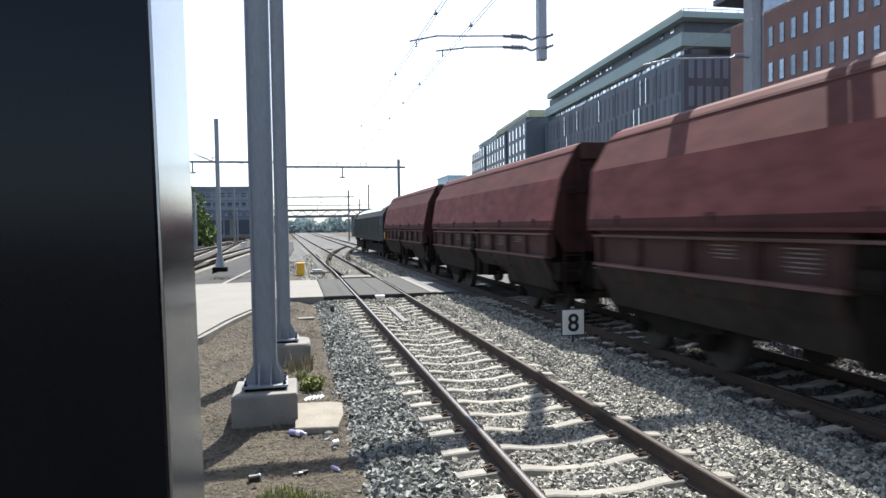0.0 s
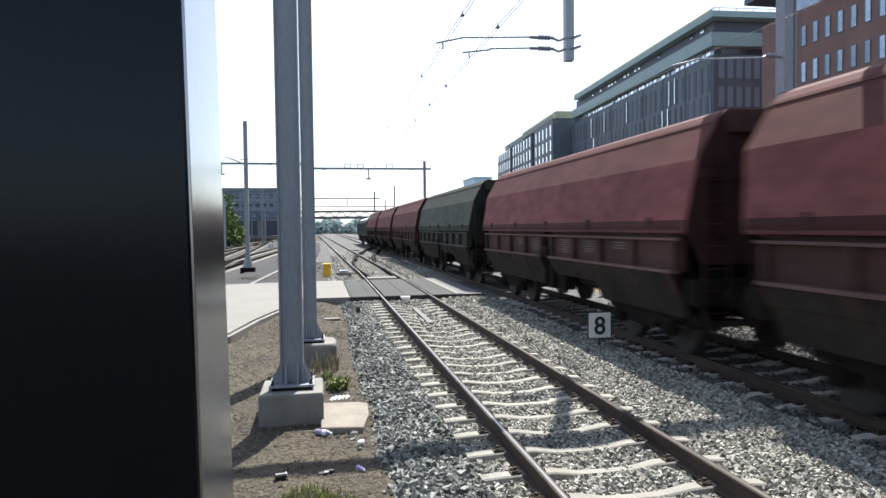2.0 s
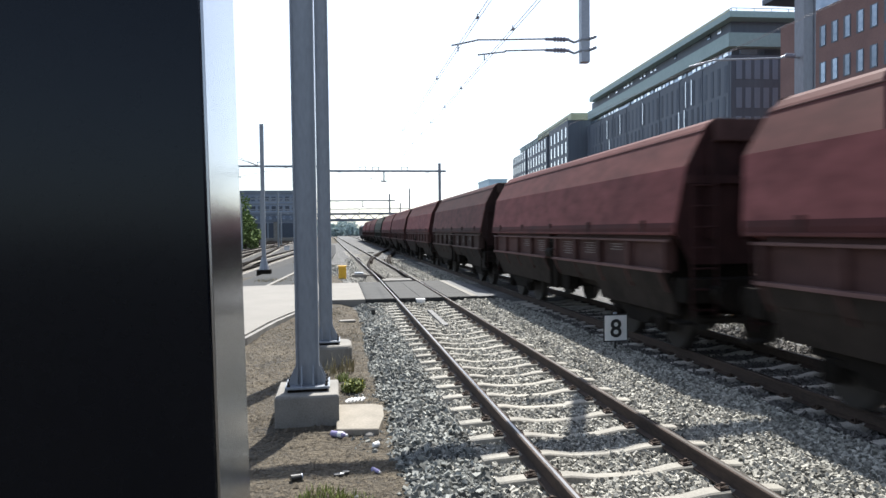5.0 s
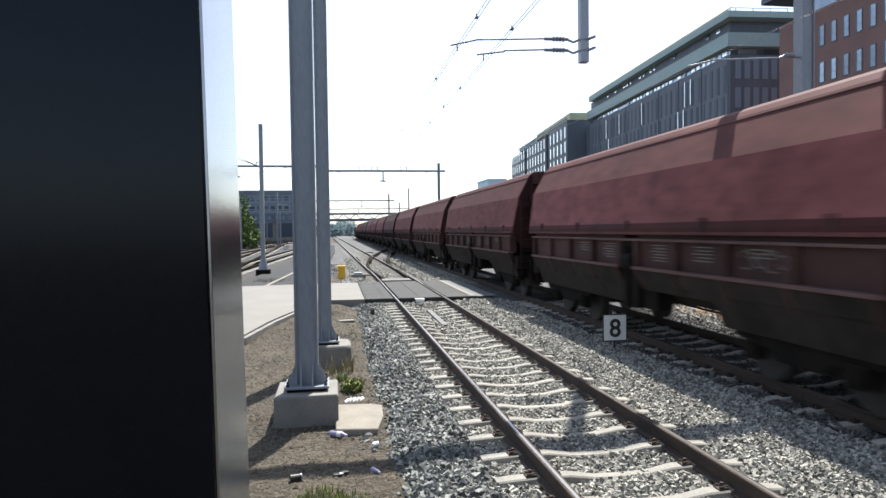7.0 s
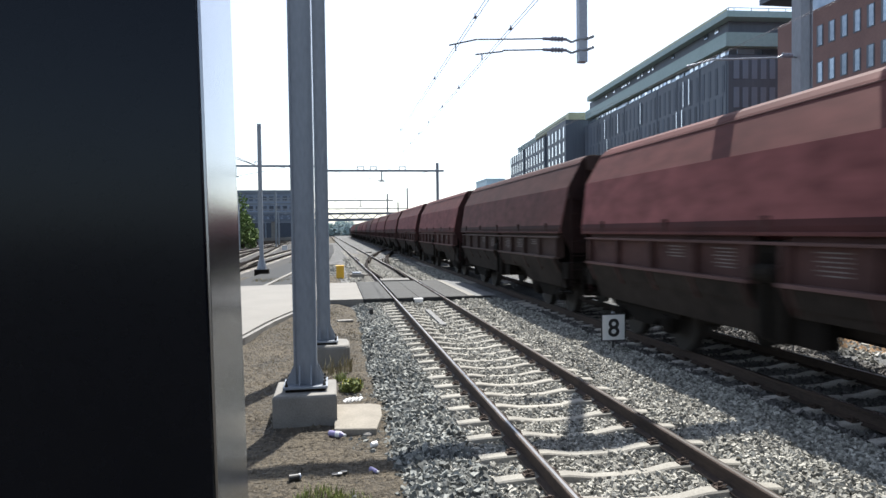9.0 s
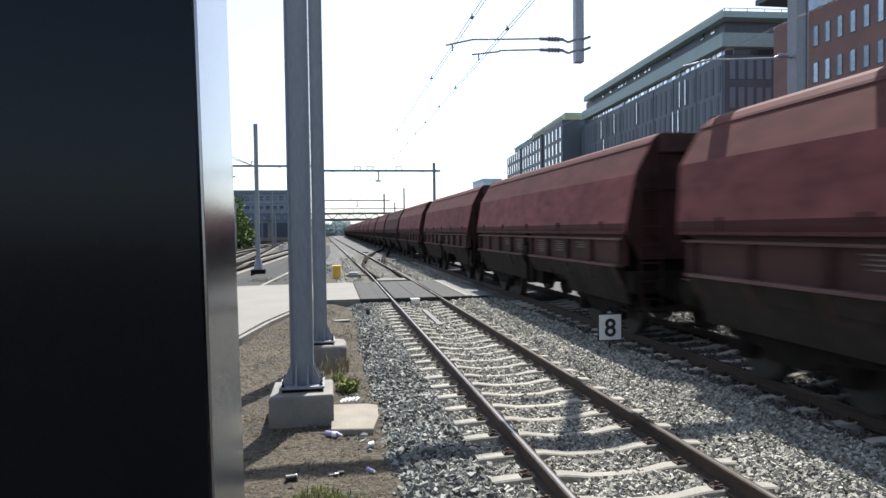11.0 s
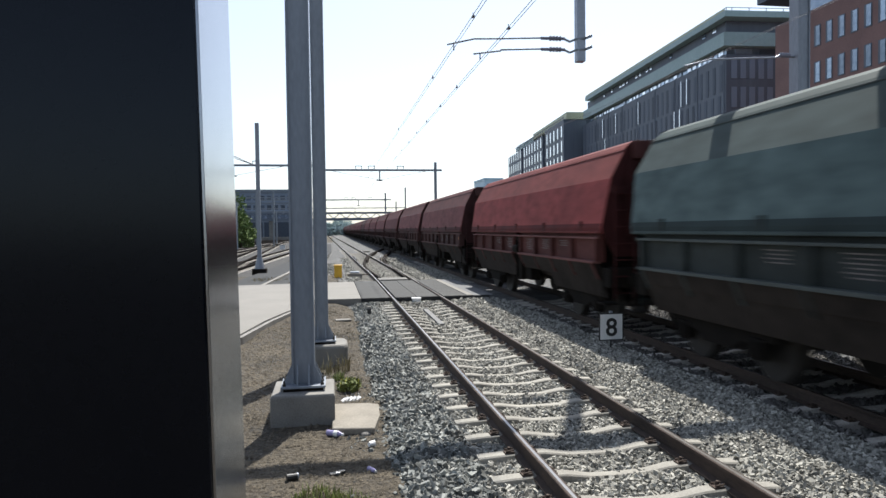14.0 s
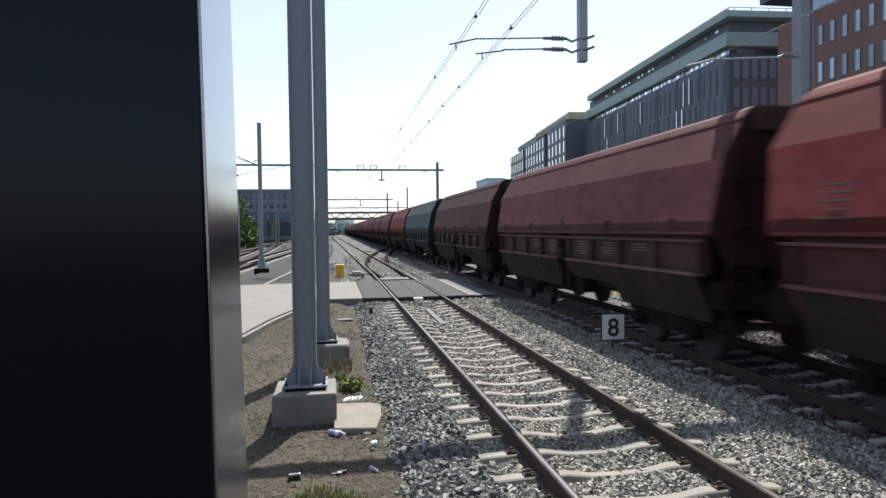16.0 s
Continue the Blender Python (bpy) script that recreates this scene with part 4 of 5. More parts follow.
litter("field_stone", -2.22, 1.95, 8, "rounded grey stone beside the slab", "stone", (
    ("stone", lambda bm: bmesh.ops.create_icosphere(bm, subdivisions=2, radius=0.06, matrix=Matrix.Diagonal((1.1, 0.9, 0.7, 1))), CONCRETE),))
peg = thing("marker_peg", pose(-1.6, 12.3, -0.26), "short dark marker peg with a pale cap in the ballast", "peg")
bm = B()
tube(bm, (0, 0, 0), (0, 0, 0.2), 0.045, 0.06)
part("stake", bm, BLACK, peg)
bm = B()
tube(bm, (0, 0, 0.2), (0, 0, 0.26), 0.07, 0.055)
part("cap", bm, CONCRETE, peg)
DULL = material("dull_cover", (0.11, 0.11, 0.11), (0.17, 0.17, 0.17), 0.85, bump=0.2)
bm = B()
box(bm, -0.065, 0.065, -1.5, 1.5, -0.2, -0.15, 0.008)
tagged(part("cable_cover", bm, DULL, at=pose(-0.03, 11.15, 0, 0, 0, -0.6)), "long dull grey cover plate lying between the rails", "cover")


def blades(name, spots, label, mat, flower=None):
    """Grass and weeds: many thin bent blades."""
    rng = np.random.default_rng(12)
    vs, fs = [], []
    for cx, cy, r, n, h in spots:
        for _ in range(n):
            a, q = rng.uniform(0, 6.28), r * rng.uniform(0, 1) ** 0.6
            x, y = cx + q * math.cos(a), cy + q * math.sin(a)
            z, hh, b = soil_height(x, y) - 0.01, h * rng.uniform(0.4, 1.2), rng.uniform(0, 6.28)
            dx, dy, w = math.cos(b), math.sin(b), 0.004 + 0.02 * h * rng.uniform(0.3, 1)
            lean = rng.uniform(0.1, 0.6) * hh
            k = len(vs)
            vs += [(x - dy * w, y + dx * w, z), (x + dy * w, y - dx * w, z), (x + dx * lean * 0.4 + dy * w * 0.7, y + dy * lean * 0.4 - dx * w * 0.7, z + hh * 0.6),
                   (x + dx * lean * 0.4 - dy * w * 0.7, y + dy * lean * 0.4 + dx * w * 0.7, z + hh * 0.6), (x + dx * lean, y + dy * lean, z + hh)]
            fs += [(k, k + 1, k + 2, k + 3), (k + 3, k + 2, k + 4)]
    me = bpy.data.meshes.new(name)
    me.from_pydata(vs, [], fs)
    me.materials.append(mat)
    return tagged(new(name, me), label, "grass", kind="stuff")


blades("grass_tuft", [(-2.72, 0.12, 0.22, 420, 0.09), (-2.5, -0.05, 0.25, 300, 0.08), (-2.36, 4.15, 0.16, 160, 0.12), (-2.3, 4.5, 0.15, 200, 0.12), (-2.5, 4.75, 0.1, 160, 0.12),
                       (2.35, 4.75, 0.18, 160, 0.1), (2.62, 6.3, 0.15, 90, 0.1)], "patches of fresh green grass and weeds", GRASS)
DRY = island_tones(material("dry_stalk", (0.15, 0.128, 0.0675), (0.24, 0.203, 0.112), 0.8, bump=0), 0.6, 1.4)
blades("dry_weeds", [(-2.5, 5.35, 0.2, 60, 0.3), (-2.75, 5.2, 0.15, 40, 0.25), (-2.2, 9, 0.5, 300, 0.05), (-3.5, 9.5, 0.6, 300, 0.05), (-3.0, 12.6, 0.7, 400, 0.08), (-3.6, 6.5, 0.7, 240, 0.04), (-5.4, 24.5, 0.9, 300, 0.15)], "dry yellowish weeds beside the foundation", DRY)
PETAL = material("yellow_petal", (0.6, 0.5, 0.05), (0.75, 0.65, 0.08), 0.6, bump=0)
fl = thing("flower_weed", pose(-2.36, 4.15, soil_height(-2.36, 4.15)), "low weed with small yellow flowers", "weed")
for i in range(14):
    bm = B()
    a, r = i * 2.4, 0.03 + 0.009 * i
    tube(bm, (r * math.cos(a), r * math.sin(a), 0), (r * math.cos(a), r * math.sin(a), 0.14 + 0.03 * math.sin(i)), 0.003, sides=4)
    bmesh.ops.create_icosphere(bm, subdivisions=1, radius=0.008, matrix=Matrix.Translation((r * math.cos(a), r * math.sin(a), 0.15 + 0.03 * math.sin(i))))
    part("flower", bm, PETAL, fl)

# broad leaves of the weed
rng = np.random.default_rng(21)
vs, fs = [], []
for _ in range(420):
    d = rng.normal(size=3)
    d /= np.linalg.norm(d)
    c = np.array((0.17 * d[0], 0.2 * d[1], 0.06 + 0.11 * abs(d[2]))) * rng.uniform(0.55, 1.0)
    u, q = rng.normal(size=3) * 0.022, rng.normal(size=3) * 0.016
    k = len(vs)
    vs += [tuple(c - u), tuple(c + q), tuple(c + u), tuple(c - q)]
    fs.append((k, k + 1, k + 2, k + 3))
me = bpy.data.meshes.new("leaves")
me.from_pydata(vs, [], fs)
me.materials.append(GRASS)
part("leaves", me, None, fl, "light green broad leaves")
scrap = thing("paper_scrap", pose(-2.35, 3.25, -0.2, 0, 0, 15), "torn white paper scrap at the edge of the slab", "paper", "litter")
bm = B()
for i in range(5):
    extrude(bm, [(-0.13 + 0.05 * i, 0.0), (-0.085 + 0.05 * i, 0.03 + 0.01 * (i % 2)), (-0.07 + 0.05 * i, 0.03), (-0.11 + 0.05 * i, -0.004)], -0.05, 0.04 + 0.015 * (i % 3))
part("sheet", bm, WHITE, scrap)

# clods and pebbles on the soil, and rubble beyond the train
rng = np.random.default_rng(9)


def pebbles(name, areas, mat, label):
    vs, fs = [], []
    for x0, x1, y0, y1, n, size, hgt in areas:
        for _ in range(n):
            x, y, s = rng.uniform(x0, x1), rng.uniform(y0, y1), size * rng.uniform(0.4, 1.0) ** 2 + 0.006
            k, z = len(vs), hgt(x, y)
            p = rng.uniform(0.6, 1.1, 8) * s
            vs += [(x - p[0], y, z), (x, y - p[1], z), (x + p[2], y, z), (x, y + p[3], z), (x + p[6] * 0.3, y + p[7] * 0.3, z + p[4] * 0.8), (x, y, z - p[5] * 0.5)]
            fs += [(k, k + 1, k + 4), (k + 1, k + 2, k + 4), (k + 2, k + 3, k + 4), (k + 3, k, k + 4), (k + 1, k, k + 5), (k + 2, k + 1, k + 5), (k + 3, k + 2, k + 5), (k, k + 3, k + 5)]
    me = bpy.data.meshes.new(name)
    me.from_pydata(vs, [], fs)
    me.materials.append(mat)
    return tagged(new(name, me), label, "stones", kind="stuff")


CLOD = island_tones(material("soil_clod", (0.04, 0.032, 0.0224), (0.1, 0.0833, 0.06), 0.95, bump=0.2), 0.8, 1.9)
pebbles("soil_clods", [(-4.6, -2.0, -1.2, 4, 7000, 0.02, soil_height), (-4.6, -1.9, 4, 14, 5000, 0.03, soil_height), (-4.6, -2.0, -1, 6, 420, 0.05, soil_height)], CLOD, "small clods and pebbles on the sandy soil")
RUBBLE = island_tones(material("orange_rubble", (0.225, 0.128, 0.06), (0.338, 0.225, 0.12), 0.9, bump=0.2), 0.6, 1.4)
pebbles("orange_rubble", [(6.6, 9.0, 0, 16, 2600, 0.11, bed_height)], RUBBLE, "strip of orange-brown rubble beyond the freight track")


# ---------------------------------------------------------------- the coal train
PITCH, SPEED = 13.65, 18.52
BODY = 5.95


def paint(name, a, b):
    return material(name, a, b, 0.7, scale=0.8, fine=4.5, bump=0.04, stretch=(1, 0.4, 0.9), random_tone=0.14, spec=0.09)


def coat(kind, a, b):
    """Side paint raised for shade, dusty top lowered for sun, sooty frame, highlit edge, shaded grimy end, dirty band
    of one wagon colour.
    """
    # Side is lightened against its shade; the top stays darker because sun falls there.
    dust = [0.74 * c + 0.03 * d for c, d in zip(b, (0.36, 0.32, 0.31))]
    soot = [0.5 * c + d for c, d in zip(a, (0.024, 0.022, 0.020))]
    return (paint(kind + "_paint", [1.25 * c + 0.007 for c in a], [1.85 * c + 0.011 for c in b]), paint(kind + "_dusty_sunlit_top", [0.6 * c for c in dust], [1.12 * c for c in dust]),
            paint(kind + "_sooty_frame", [0.6 * c for c in soot], [1.15 * c for c in soot]), paint(kind + "_edge_highlight", [1.2 * c + 0.01 for c in soot], [1.7 * c + 0.02 for c in soot]), paint(kind + "_shaded_grimy_end", [0.2 * c + 0.006 for c in a], [0.42 * c + 0.008 for c in a]), paint(kind + "_dirty_band", [0.45 * c + 0.004 for c in a], [0.85 * c + 0.004 for c in a]))


PAINTS = {
    "red": (coat("red_wagon", (0.08, 0.025, 0.0245), (0.128, 0.044, 0.0425)), "dusty red-brown coal hopper wagon with grimy underframe"),
    "bright": (coat("bright_red_wagon", (0.118, 0.021, 0.02), (0.172, 0.037, 0.034)), "bright red coal hopper wagon with grimy underframe"),
    "brown": (coat("brown_wagon", (0.048, 0.02, 0.018), (0.077, 0.032, 0.0295)), "faded dark brown-red coal hopper wagon with grimy underframe"),
    "olive": (coat("olive_wagon", (0.034, 0.037, 0.029), (0.066, 0.071, 0.056)), "grimy olive-grey coal hopper wagon"),
    "teal": (coat("teal_wagon", (0.038, 0.057, 0.058), (0.07, 0.098, 0.098)), "grey-green coal hopper wagon with a yellow plate"),
}
# Door grime, darkened further for the shade below the sill.
SKIRT = material("shaded_skirt_grime", (0.0151, 0.0125, 0.0112), (0.039, 0.0322, 0.0283), 0.9, scale=1.5, fine=12, bump=0.1, stretch=(1, 1, 0.35), spec=0.12)
SIDE = [(0.78, 3.76), (0.90, 3.695), (0.975, 3.61), (1.0, 3.57), (1.0, 3.552), (1.285, 3.02), (1.49, 2.07), (1.49, 2.0)]
FOLD = 5


def lean(bm):
    """The leading end leans out a little above the frame and is rounded off at the top."""
    for v in bm.verts:
        if v.co.y > BODY - 0.3:
            v.co.y += 0.27 * min(1, max(0, (v.co.z - 2.0) / 1.0)) - 0.26 * min(1, max(0, (v.co.z - 3.3) / 0.46)) ** 2


def wagon(colour, at):
    (mat, top, low, edge, end, band), label = PAINTS[colour]
    w = thing("hopper_wagon", at, label, "freight wagon", "coal wagons")
    bm = B()
    extrude(bm, SIDE[FOLD:] + [(1.2, 1.9), (-1.2, 1.9)] + [(-x, z) for x, z in SIDE[FOLD:][::-1]], -BODY, BODY)
    lean(bm)
    part("hopper", bm, mat, w)
    bm = B()
    extrude(bm, SIDE[:FOLD + 1] + [(-x, z) for x, z in SIDE[:FOLD + 1][::-1]], -BODY, BODY)
    lean(bm)
    part("hopper_top", bm, top, w, "dusty sloping top, its colour lowered for the sunlight")
    # The end colour holds the shade between wagons as well as grime.
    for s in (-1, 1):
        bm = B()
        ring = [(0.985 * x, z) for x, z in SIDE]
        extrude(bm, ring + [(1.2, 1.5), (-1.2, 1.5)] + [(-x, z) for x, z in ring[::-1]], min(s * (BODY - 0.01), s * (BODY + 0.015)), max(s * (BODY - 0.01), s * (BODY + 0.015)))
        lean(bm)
        part("end_wall", bm, end, w, "grimy end wall, darkened for its shade")
    for s in (-1, 1):
        # Ledge, rail and sill are coloured paler for the light they catch.
        bm = B()
        box(bm, min(s * 1.46, s * 1.515), max(s * 1.46, s * 1.515), -BODY + 0.03, BODY - 0.03, 1.955, 2.002, 0.01)
        part("ledge", bm, top, w)
        bm = B()
        box(bm, min(s * 1.43, s * 1.50), max(s * 1.43, s * 1.50), -BODY + 0.2, BODY - 0.2, 1.845, 1.885, 0.008)
        part("upper_rail", bm, edge, w)
        bm = B()
        box(bm, min(s * 0.98, s * 1.008), max(s * 0.98, s * 1.008), -BODY, BODY, 3.556, 3.572, 0.004)
        lean(bm)
        part("lip", bm, edge, w)
        for y0, y1 in ((0.3 - BODY, -0.28), (0.3, BODY - 0.3)):
            bm = B()
            box(bm, min(s * 1.28, s * 1.40), max(s * 1.28, s * 1.40), y0, y1, 1.38, 1.95)
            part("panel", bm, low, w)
            bm = B()
            box(bm, min(s * 1.38, s * 1.54), max(s * 1.38, s * 1.54), y0, y1, 1.355, 1.405, 0.008)
            part("sill", bm, edge, w)
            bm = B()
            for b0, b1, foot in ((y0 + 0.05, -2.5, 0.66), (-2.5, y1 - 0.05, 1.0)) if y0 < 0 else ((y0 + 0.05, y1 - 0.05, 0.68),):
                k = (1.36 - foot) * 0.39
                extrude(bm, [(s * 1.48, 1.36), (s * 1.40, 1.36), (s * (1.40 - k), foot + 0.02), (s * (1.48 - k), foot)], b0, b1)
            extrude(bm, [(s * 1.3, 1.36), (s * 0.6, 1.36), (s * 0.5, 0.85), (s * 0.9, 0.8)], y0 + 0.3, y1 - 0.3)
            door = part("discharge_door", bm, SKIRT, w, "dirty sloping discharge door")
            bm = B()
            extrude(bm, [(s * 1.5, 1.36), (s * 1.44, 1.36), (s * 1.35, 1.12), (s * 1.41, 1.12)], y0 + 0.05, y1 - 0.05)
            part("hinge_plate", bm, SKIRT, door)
            for i in range(5):
                y = y0 + 0.12 + (y1 - y0 - 0.24) * i / 4
                bm = B()
                extrude(bm, [(s * 1.53, 1.36), (s * 1.44, 1.36), (s * 1.32, 1.05), (s * 1.375, 1.03)], y - 0.035, y + 0.035)
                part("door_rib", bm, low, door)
            for i in range(5):
                y = y0 + 0.04 + (y1 - y0 - 0.08) * i / 4
                bm = B()
                box(bm, min(s * 1.38, s * 1.49), max(s * 1.38, s * 1.49), y - 0.045, y + 0.045, 1.4, 1.85, 0.008)
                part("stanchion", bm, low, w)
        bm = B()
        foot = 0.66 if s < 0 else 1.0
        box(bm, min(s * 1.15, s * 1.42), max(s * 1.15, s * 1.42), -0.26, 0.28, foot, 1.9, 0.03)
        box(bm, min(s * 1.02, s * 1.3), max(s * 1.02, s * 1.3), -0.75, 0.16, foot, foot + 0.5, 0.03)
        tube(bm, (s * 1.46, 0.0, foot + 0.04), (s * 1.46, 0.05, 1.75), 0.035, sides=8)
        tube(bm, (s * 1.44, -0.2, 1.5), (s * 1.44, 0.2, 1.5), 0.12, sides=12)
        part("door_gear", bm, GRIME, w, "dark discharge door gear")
        for z in (0.8, 0.9):
            part("brake_rod", tube(B(), (s * 0.9, -2.8, z - 0.06), (s * 0.9, -0.6, z), 0.018, sides=6), GRIME, w)
        bm = B()
        extrude(bm, [(s * 1.496, 1.995), (s * 1.496, 2.07), (s * 1.478, 2.15), (s * 1.43, 2.15), (s * 1.43, 1.995)], 0.02 - BODY, BODY - 0.02)
        part("foot_band", bm, band, w, "dirty band along the foot of the hopper")
        for i in range(5):
            y = -4.9 + 2.45 * i
            part("bracket", box(B(), min(s * 1.47, s * 1.51), max(s * 1.47, s * 1.51), y - 0.04, y + 0.04, 2.0, 2.2), low, w)
        for y, n in ((-0.98, 6), (-2.3, 5), (-3.62, 3), (1.0, 6), (2.3, 4)):
            bm = B()
            for i in range(n):
                box(bm, min(s * 1.4, s * 1.404), max(s * 1.4, s * 1.404), y - 0.26, y + 0.22 - 0.08 * (i % 2), 1.77 - i * 0.05, 1.786 - i * 0.05)
            tagged(part("stencil", bm, PLATE, w, "faded pale stencil lines"), kind="stuff")
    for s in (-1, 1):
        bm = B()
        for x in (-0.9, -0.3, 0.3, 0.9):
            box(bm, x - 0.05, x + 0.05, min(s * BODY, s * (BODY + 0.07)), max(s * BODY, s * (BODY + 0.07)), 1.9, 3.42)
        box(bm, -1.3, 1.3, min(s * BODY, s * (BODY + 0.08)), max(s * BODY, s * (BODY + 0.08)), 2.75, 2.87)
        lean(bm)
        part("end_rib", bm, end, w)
        bm = B()
        box(bm, -0.86, 0.86, min(s * BODY, s * (BODY + 0.12)), max(s * BODY, s * (BODY + 0.12)), 3.4, 3.745, 0.015)
        lean(bm)
        part("end_header", bm, low, w)
        bm = B()
        for i in range(4):
            box(bm, 0.42, 0.8 - 0.05 * (i % 2), min(s * (BODY + 0.016), s * (BODY + 0.024)), max(s * (BODY + 0.016), s * (BODY + 0.024)), 3.2 - i * 0.08, 3.235 - i * 0.08)
        lean(bm)
        tagged(part("stencil", bm, PLATE, w, "faded pale stencil lines"), kind="stuff")
        bm = B()
        tube(bm, (0.85, s * (BODY + 0.14), 2.12), (1.25, s * (BODY + 0.14), 2.12), 0.02, sides=6)
        tube(bm, (1.25, s * (BODY + 0.14), 2.12), (1.25, s * (BODY + 0.14), 1.3), 0.016, sides=6)
        part("handrail", bm, GALV, w, "pale worn handrail")
        bm = B()
        box(bm, 0.8, 1.3, min(s * (BODY + 0.1), s * (BODY + 0.3)), max(s * (BODY + 0.1), s * (BODY + 0.3)), 1.28, 1.31)
        box(bm, 0.85, 1.3, min(s * (BODY + 0.1), s * (BODY + 0.3)), max(s * (BODY + 0.1), s * (BODY + 0.3)), 0.78, 0.81)
        part("step_plate", bm, GALV, w, "pale worn step plate")
        bm = B()
        box(bm, -1.35, 1.35, min(s * (BODY - 0.25), s * (BODY + 0.1)), max(s * (BODY - 0.25), s * (BODY + 0.1)), 0.9, 1.28, 0.02)
        box(bm, -1.2, 1.2, min(s * (BODY - 1.1), s * (BODY - 0.57)), max(s * (BODY - 1.1), s * (BODY - 0.57)), 1.2, 2.0)
        part("headstock", bm, GRIME, w)
        for x in (-0.875, 0.875):
            bm = B()
            tube(bm, (x, s * (BODY + 0.1), 1.06), (x, s * (BODY + 0.48), 1.06), 0.11, sides=12)
            tube(bm, (x, s * (BODY + 0.48), 1.06), (x, s * (BODY + 0.6), 1.06), 0.2, 0.24, 14)
            part("buffer", bm, GRIME, w)
        bm = B()
        tube(bm, (0, s * (BODY + 0.1), 1.0), (0, s * (BODY + 0.61), 0.92), 0.06, sides=8)
        part("coupling", bm, GRIME, w)
        bm = B()
        for x in (-1.25, -0.85):
            tube(bm, (x, s * (BODY + 0.12), 0.7), (x, s * (BODY + 0.12), 2.9), 0.018, sides=6)
        for i in range(7):
            tube(bm, (-1.25, s * (BODY + 0.12), 0.8 + i * 0.32), (-0.85, s * (BODY + 0.12), 0.8 + i * 0.32), 0.014, sides=6)
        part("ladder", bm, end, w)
        bm = B()
        tube(bm, (-1.46, s * (BODY + 0.02), 0.62), (-1.46, s * (BODY + 0.02), 1.3), 0.016, sides=6)
        box(bm, -1.5, -1.2, min(s * (BODY - 0.15), s * (BODY + 0.12)), max(s * (BODY - 0.15), s * (BODY + 0.12)), 0.58, 0.62)
        part("step", bm, GRIME, w)
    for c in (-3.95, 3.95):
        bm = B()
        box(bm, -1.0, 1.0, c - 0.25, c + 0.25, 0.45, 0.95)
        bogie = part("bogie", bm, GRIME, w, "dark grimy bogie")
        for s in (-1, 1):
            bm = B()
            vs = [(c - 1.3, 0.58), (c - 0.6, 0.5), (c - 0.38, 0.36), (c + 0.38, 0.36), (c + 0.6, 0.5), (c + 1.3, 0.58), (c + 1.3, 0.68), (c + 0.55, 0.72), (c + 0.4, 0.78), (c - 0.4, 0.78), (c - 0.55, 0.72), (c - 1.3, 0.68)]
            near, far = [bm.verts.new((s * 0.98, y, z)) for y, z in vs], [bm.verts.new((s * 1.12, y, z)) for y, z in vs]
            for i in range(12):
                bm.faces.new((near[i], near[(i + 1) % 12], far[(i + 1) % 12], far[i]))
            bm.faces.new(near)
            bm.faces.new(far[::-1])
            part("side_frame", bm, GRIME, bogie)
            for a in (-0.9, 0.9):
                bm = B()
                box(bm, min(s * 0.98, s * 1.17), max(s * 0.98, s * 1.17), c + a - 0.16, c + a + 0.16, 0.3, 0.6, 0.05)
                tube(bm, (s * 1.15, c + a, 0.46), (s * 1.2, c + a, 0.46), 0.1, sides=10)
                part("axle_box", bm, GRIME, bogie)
        for a in (-0.9, 0.9):
            bm = B()
            for s in (-1, 1):
                tube(bm, (s * 0.72, c + a, 0.46), (s * 0.85, c + a, 0.46), 0.46, sides=28)
                tube(bm, (s * 0.69, c + a, 0.46), (s * 0.72, c + a, 0.46), 0.49, 0.48, 28)
            tube(bm, (-0.8, c + a, 0.46), (0.8, c + a, 0.46), 0.08)
            part("wheelset", bm, WHEEL, bogie, "steel wheelset")
    return w


# the couplings are not all equally stretched
SLACK = {1: 0.2, 2: -0.25, 3: 0.14, 4: 0.1, 5: 0.15, 8: 0.15, 9: 0.12, 10: -0.15, 11: -0.08, 12: 0.3, 15: -0.05, 16: -0.05, 17: 0.25, 18: -0.22, 19: 0.2, 20: -0.27, 21: -0.18, 22: 0.28}


def spot(k, t, off=0.0):
    """Where wagon k's middle is at t seconds."""
    return SPEED * t - PITCH * k + off + SLACK.get(k, 0.0)


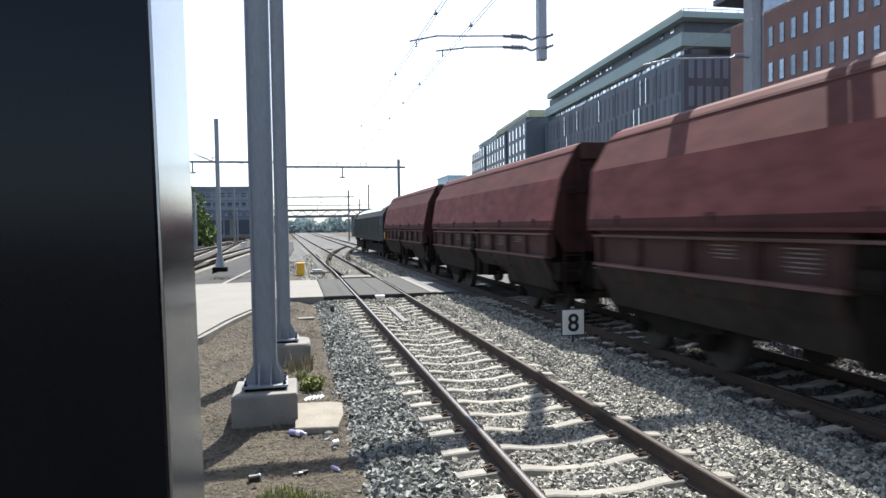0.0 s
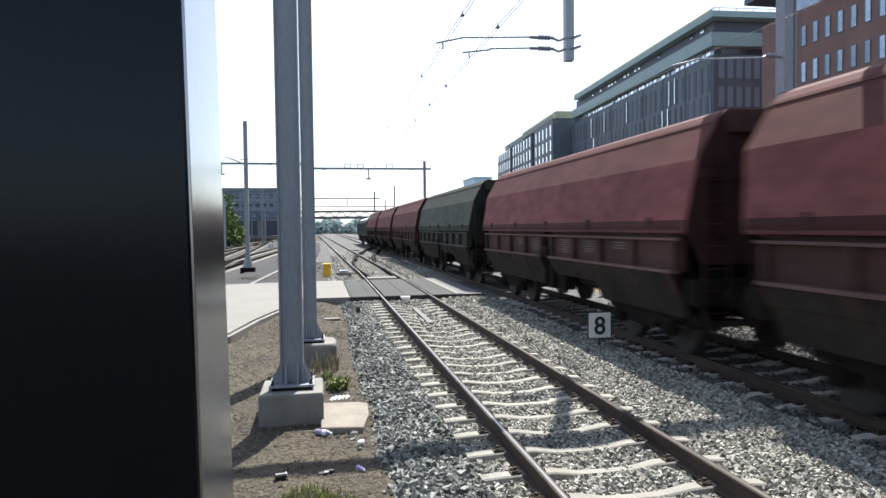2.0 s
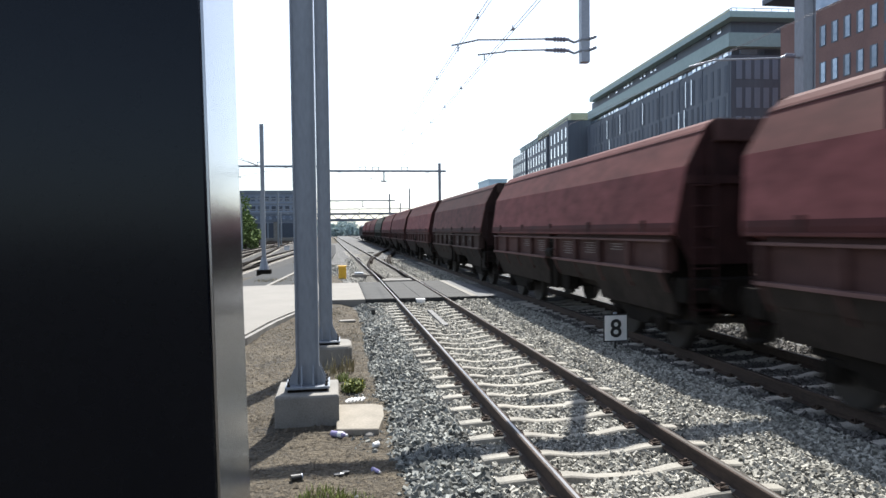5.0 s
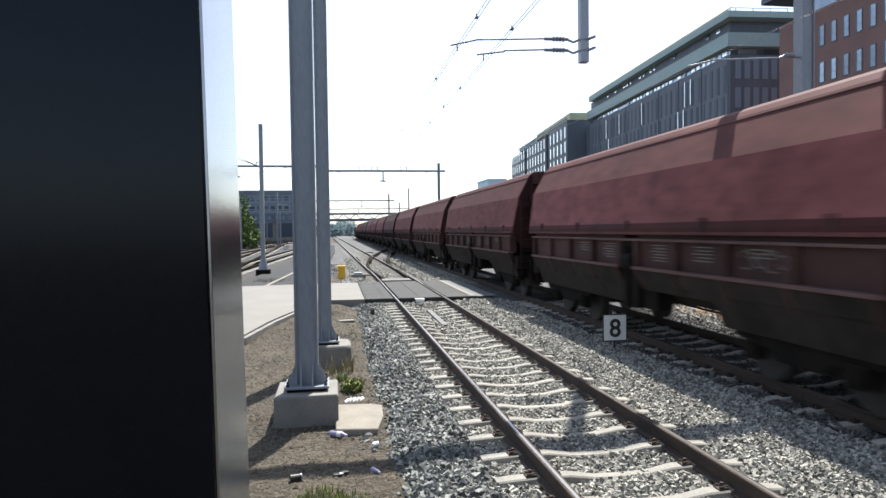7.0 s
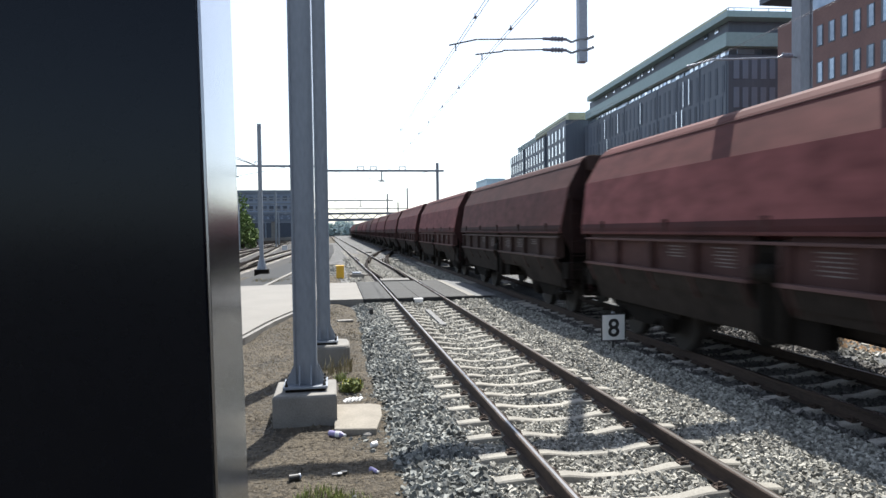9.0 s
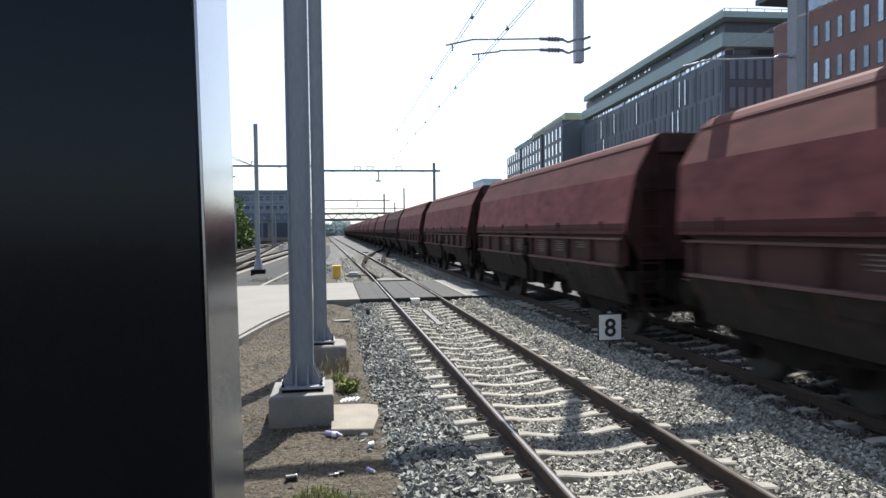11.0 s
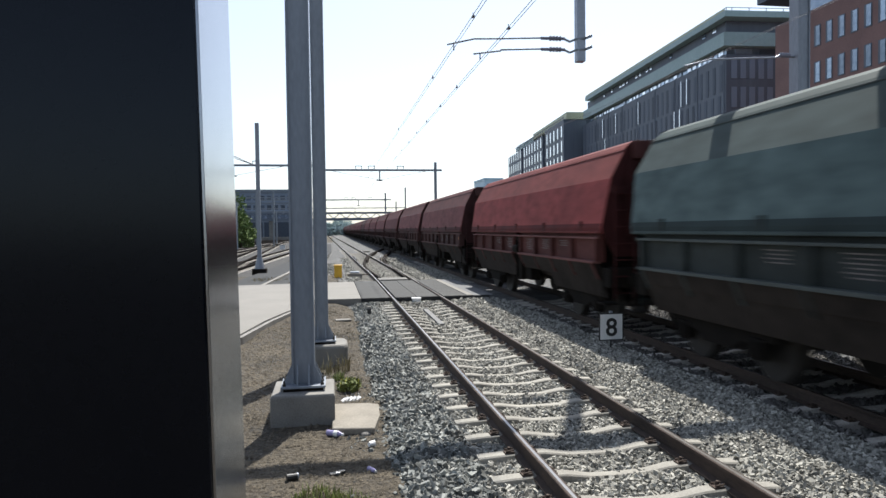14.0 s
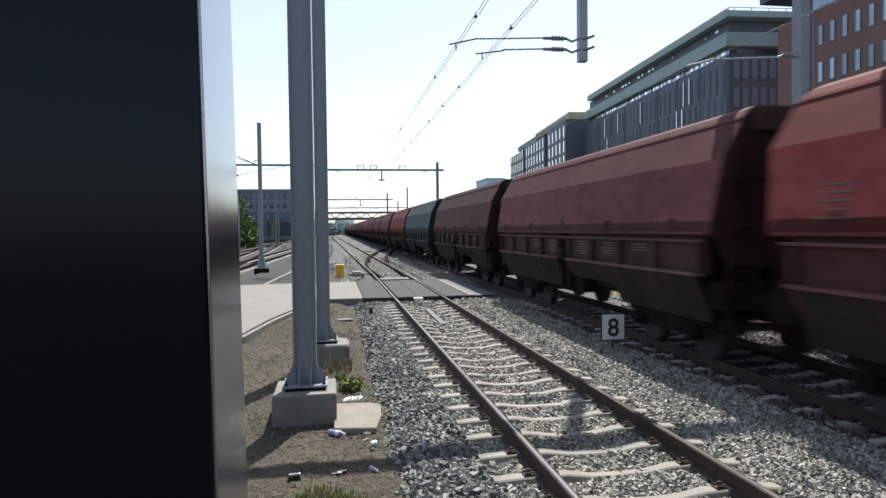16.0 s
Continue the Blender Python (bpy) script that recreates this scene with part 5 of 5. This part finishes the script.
def locomotive(at):
    l = thing("diesel_locomotive", at, "black and grey diesel freight locomotive at the head of the train", "locomotive")
    dark = material("loco_dark_paint", (0.0084, 0.0112, 0.014), (0.0168, 0.021, 0.0252), 0.65, bump=0.03, spec=0.2)
    pale = material("loco_pale_paint", (0.4, 0.44, 0.45), (0.5, 0.54, 0.55), 0.4, bump=0.03)
    bm = B()
    extrude(bm, [(1.32, 1.15), (1.32, 2.75), (1.1, 3.1), (0.6, 3.4), (-0.6, 3.4), (-1.1, 3.1), (-1.32, 2.75), (-1.32, 1.15)], -8.4, 8.4)
    part("body", bm, dark, l)
    for s in (-1, 1):
        bm = B()
        extrude(bm, [(1.36, 1.2), (1.36, 2.75), (1.12, 3.2), (0.62, 3.5), (-0.62, 3.5), (-1.12, 3.2), (-1.36, 2.75), (-1.36, 1.2)], min(s * 8.35, s * 10.2), max(s * 8.35, s * 10.2))
        c = part("cab", bm, dark, l)
        for x0, x1 in ((-1.15, -0.1), (0.1, 1.15)):
            bm = B()
            box(bm, x0, x1, min(s * 10.18, s * 10.22), max(s * 10.18, s * 10.22), 2.2, 2.75)
            part("windscreen", bm, WINDOW, c)
        bm = B()
        box(bm, -1.3, 1.3, min(s * 10.19, s * 10.24), max(s * 10.19, s * 10.24), 1.3, 1.75)
        part("warning_panel", bm, YELLOW, c)
        for x in (-1.38, 1.36):
            bm = B()
            box(bm, x, x + 0.02, min(s * 8.9, s * 9.6), max(s * 8.9, s * 9.6), 2.15, 2.7)
            part("side_window", bm, WINDOW, c)
        for x in (-0.875, 0.875):
            bm = B()
            tube(bm, (x, s * 10.2, 1.06), (x, s * 10.75, 1.06), 0.2, 0.24, 12)
            part("buffer", bm, GRIME, l)
        bm = B()
        for a in (-1.9, 0, 1.9):
            for q in (-0.78, 0.78):
                tube(bm, (q - 0.07, s * 6 + a, 0.53), (q + 0.07, s * 6 + a, 0.53), 0.53, sides=24)
        part("wheels", bm, WHEEL, l)
        bm = B()
        box(bm, -1.2, 1.2, s * 6 - 2.9, s * 6 + 2.9, 0.4, 0.95, 0.04)
        part("bogie", bm, GRIME, l)
    for s in (-1, 1):
        bm = B()
        box(bm, min(s * 1.33, s * 1.35), max(s * 1.33, s * 1.35), -8.2, 8.2, 2.68, 2.74)
        for y in span(-7.5, 7.5, 1.5):
            box(bm, min(s * 1.32, s * 1.345), max(s * 1.32, s * 1.345), y, y + 1.2, 1.5, 2.6)
        part("side_door", bm, dark, l)
        bm = B()
        extrude(bm, [(s * 1.12, 3.11), (s * 0.62, 3.43), (s * 0.6, 3.39), (s * 1.1, 3.08)], -8.3, 8.3)
        part("roof_edge", bm, pale, l, "pale grey roof edge")
    bm = B()
    box(bm, -1.1, 1.1, -2.4, 2.4, 0.35, 1.2, 0.06)
    part("fuel_tank", bm, GRIME, l)
    return l


COLOURS = {1: "olive", 3: "red", 5: "brown", 8: "red", 11: "brown", 16: "red", 18: "bright", 19: "teal", 20: "brown", 22: "bright"}
first = {}
WAGONS = {}
for k in range(-2, 25):
    c = COLOURS.get(k, "red")
    m = pose(TRAIN_X, spot(k, 0), 0)
    if c in first:
        WAGONS[k] = copy_thing(first[c], m)
    else:
        WAGONS[k] = first[c] = wagon(c, m)
for k in (17, 19):
    bm = B()
    box(bm, -1.408, -1.4, -5.5, -5.02, 1.63, 1.74)
    part("plate", bm, ORANGE, WAGONS[k], "orange-yellow plate")
for k, y, z, n in ((22, 5.0, 2.5, 5),):
    bm = B()
    for i in range(n):
        x = -1.285 - (2.98 - z + 0.09 * i) * 0.238
        box(bm, x - 0.012, x + 0.02, y - 0.24, y + 0.2 - 0.1 * (i % 2), z - 0.09 * i, z - 0.09 * i + 0.022)
    tagged(part("stencil", bm, PLATE, WAGONS[k], "faded pale stencil lines"), kind="stuff")
bm = B()
for cy, r, turn in ((-3.35, 0.13, 0.3), (-3.62, 0.1, 2.0), (-3.85, 0.15, 4.1), (-4.05, 0.09, 1.0)):
    ring = [(-1.402, cy + r * math.cos(turn + i * 0.5), 1.64 + 0.9 * r * math.sin(turn + i * 0.5)) for i in range(11)]
    for p, q in zip(ring, ring[1:]):
        tube(bm, p, q, 0.012, sides=5)
part("scribble", bm, PLATE, WAGONS[9], "faint pale spray-painted scribble")
LOCO = locomotive(pose(TRAIN_X, spot(-2, 0) + PITCH / 2 + 10.9, 0))

# how far the train runs ahead of a steady pace
AHEAD = [(0.0, -0.67), (3.5, -0.58), (7.0, -1.46), (9.0, -1.6), (11.5, -1.26), (14.0, -0.97), (16.0, -0.76)]


def motions():
    for k, w in WAGONS.items():
        walk(w, [(t, pose(TRAIN_X, spot(k, t, d), 0)) for t, d in AHEAD])
    walk(LOCO, [(t, pose(TRAIN_X, spot(-2, t, d) + PITCH / 2 + 10.9, 0)) for t, d in AHEAD])


motions()
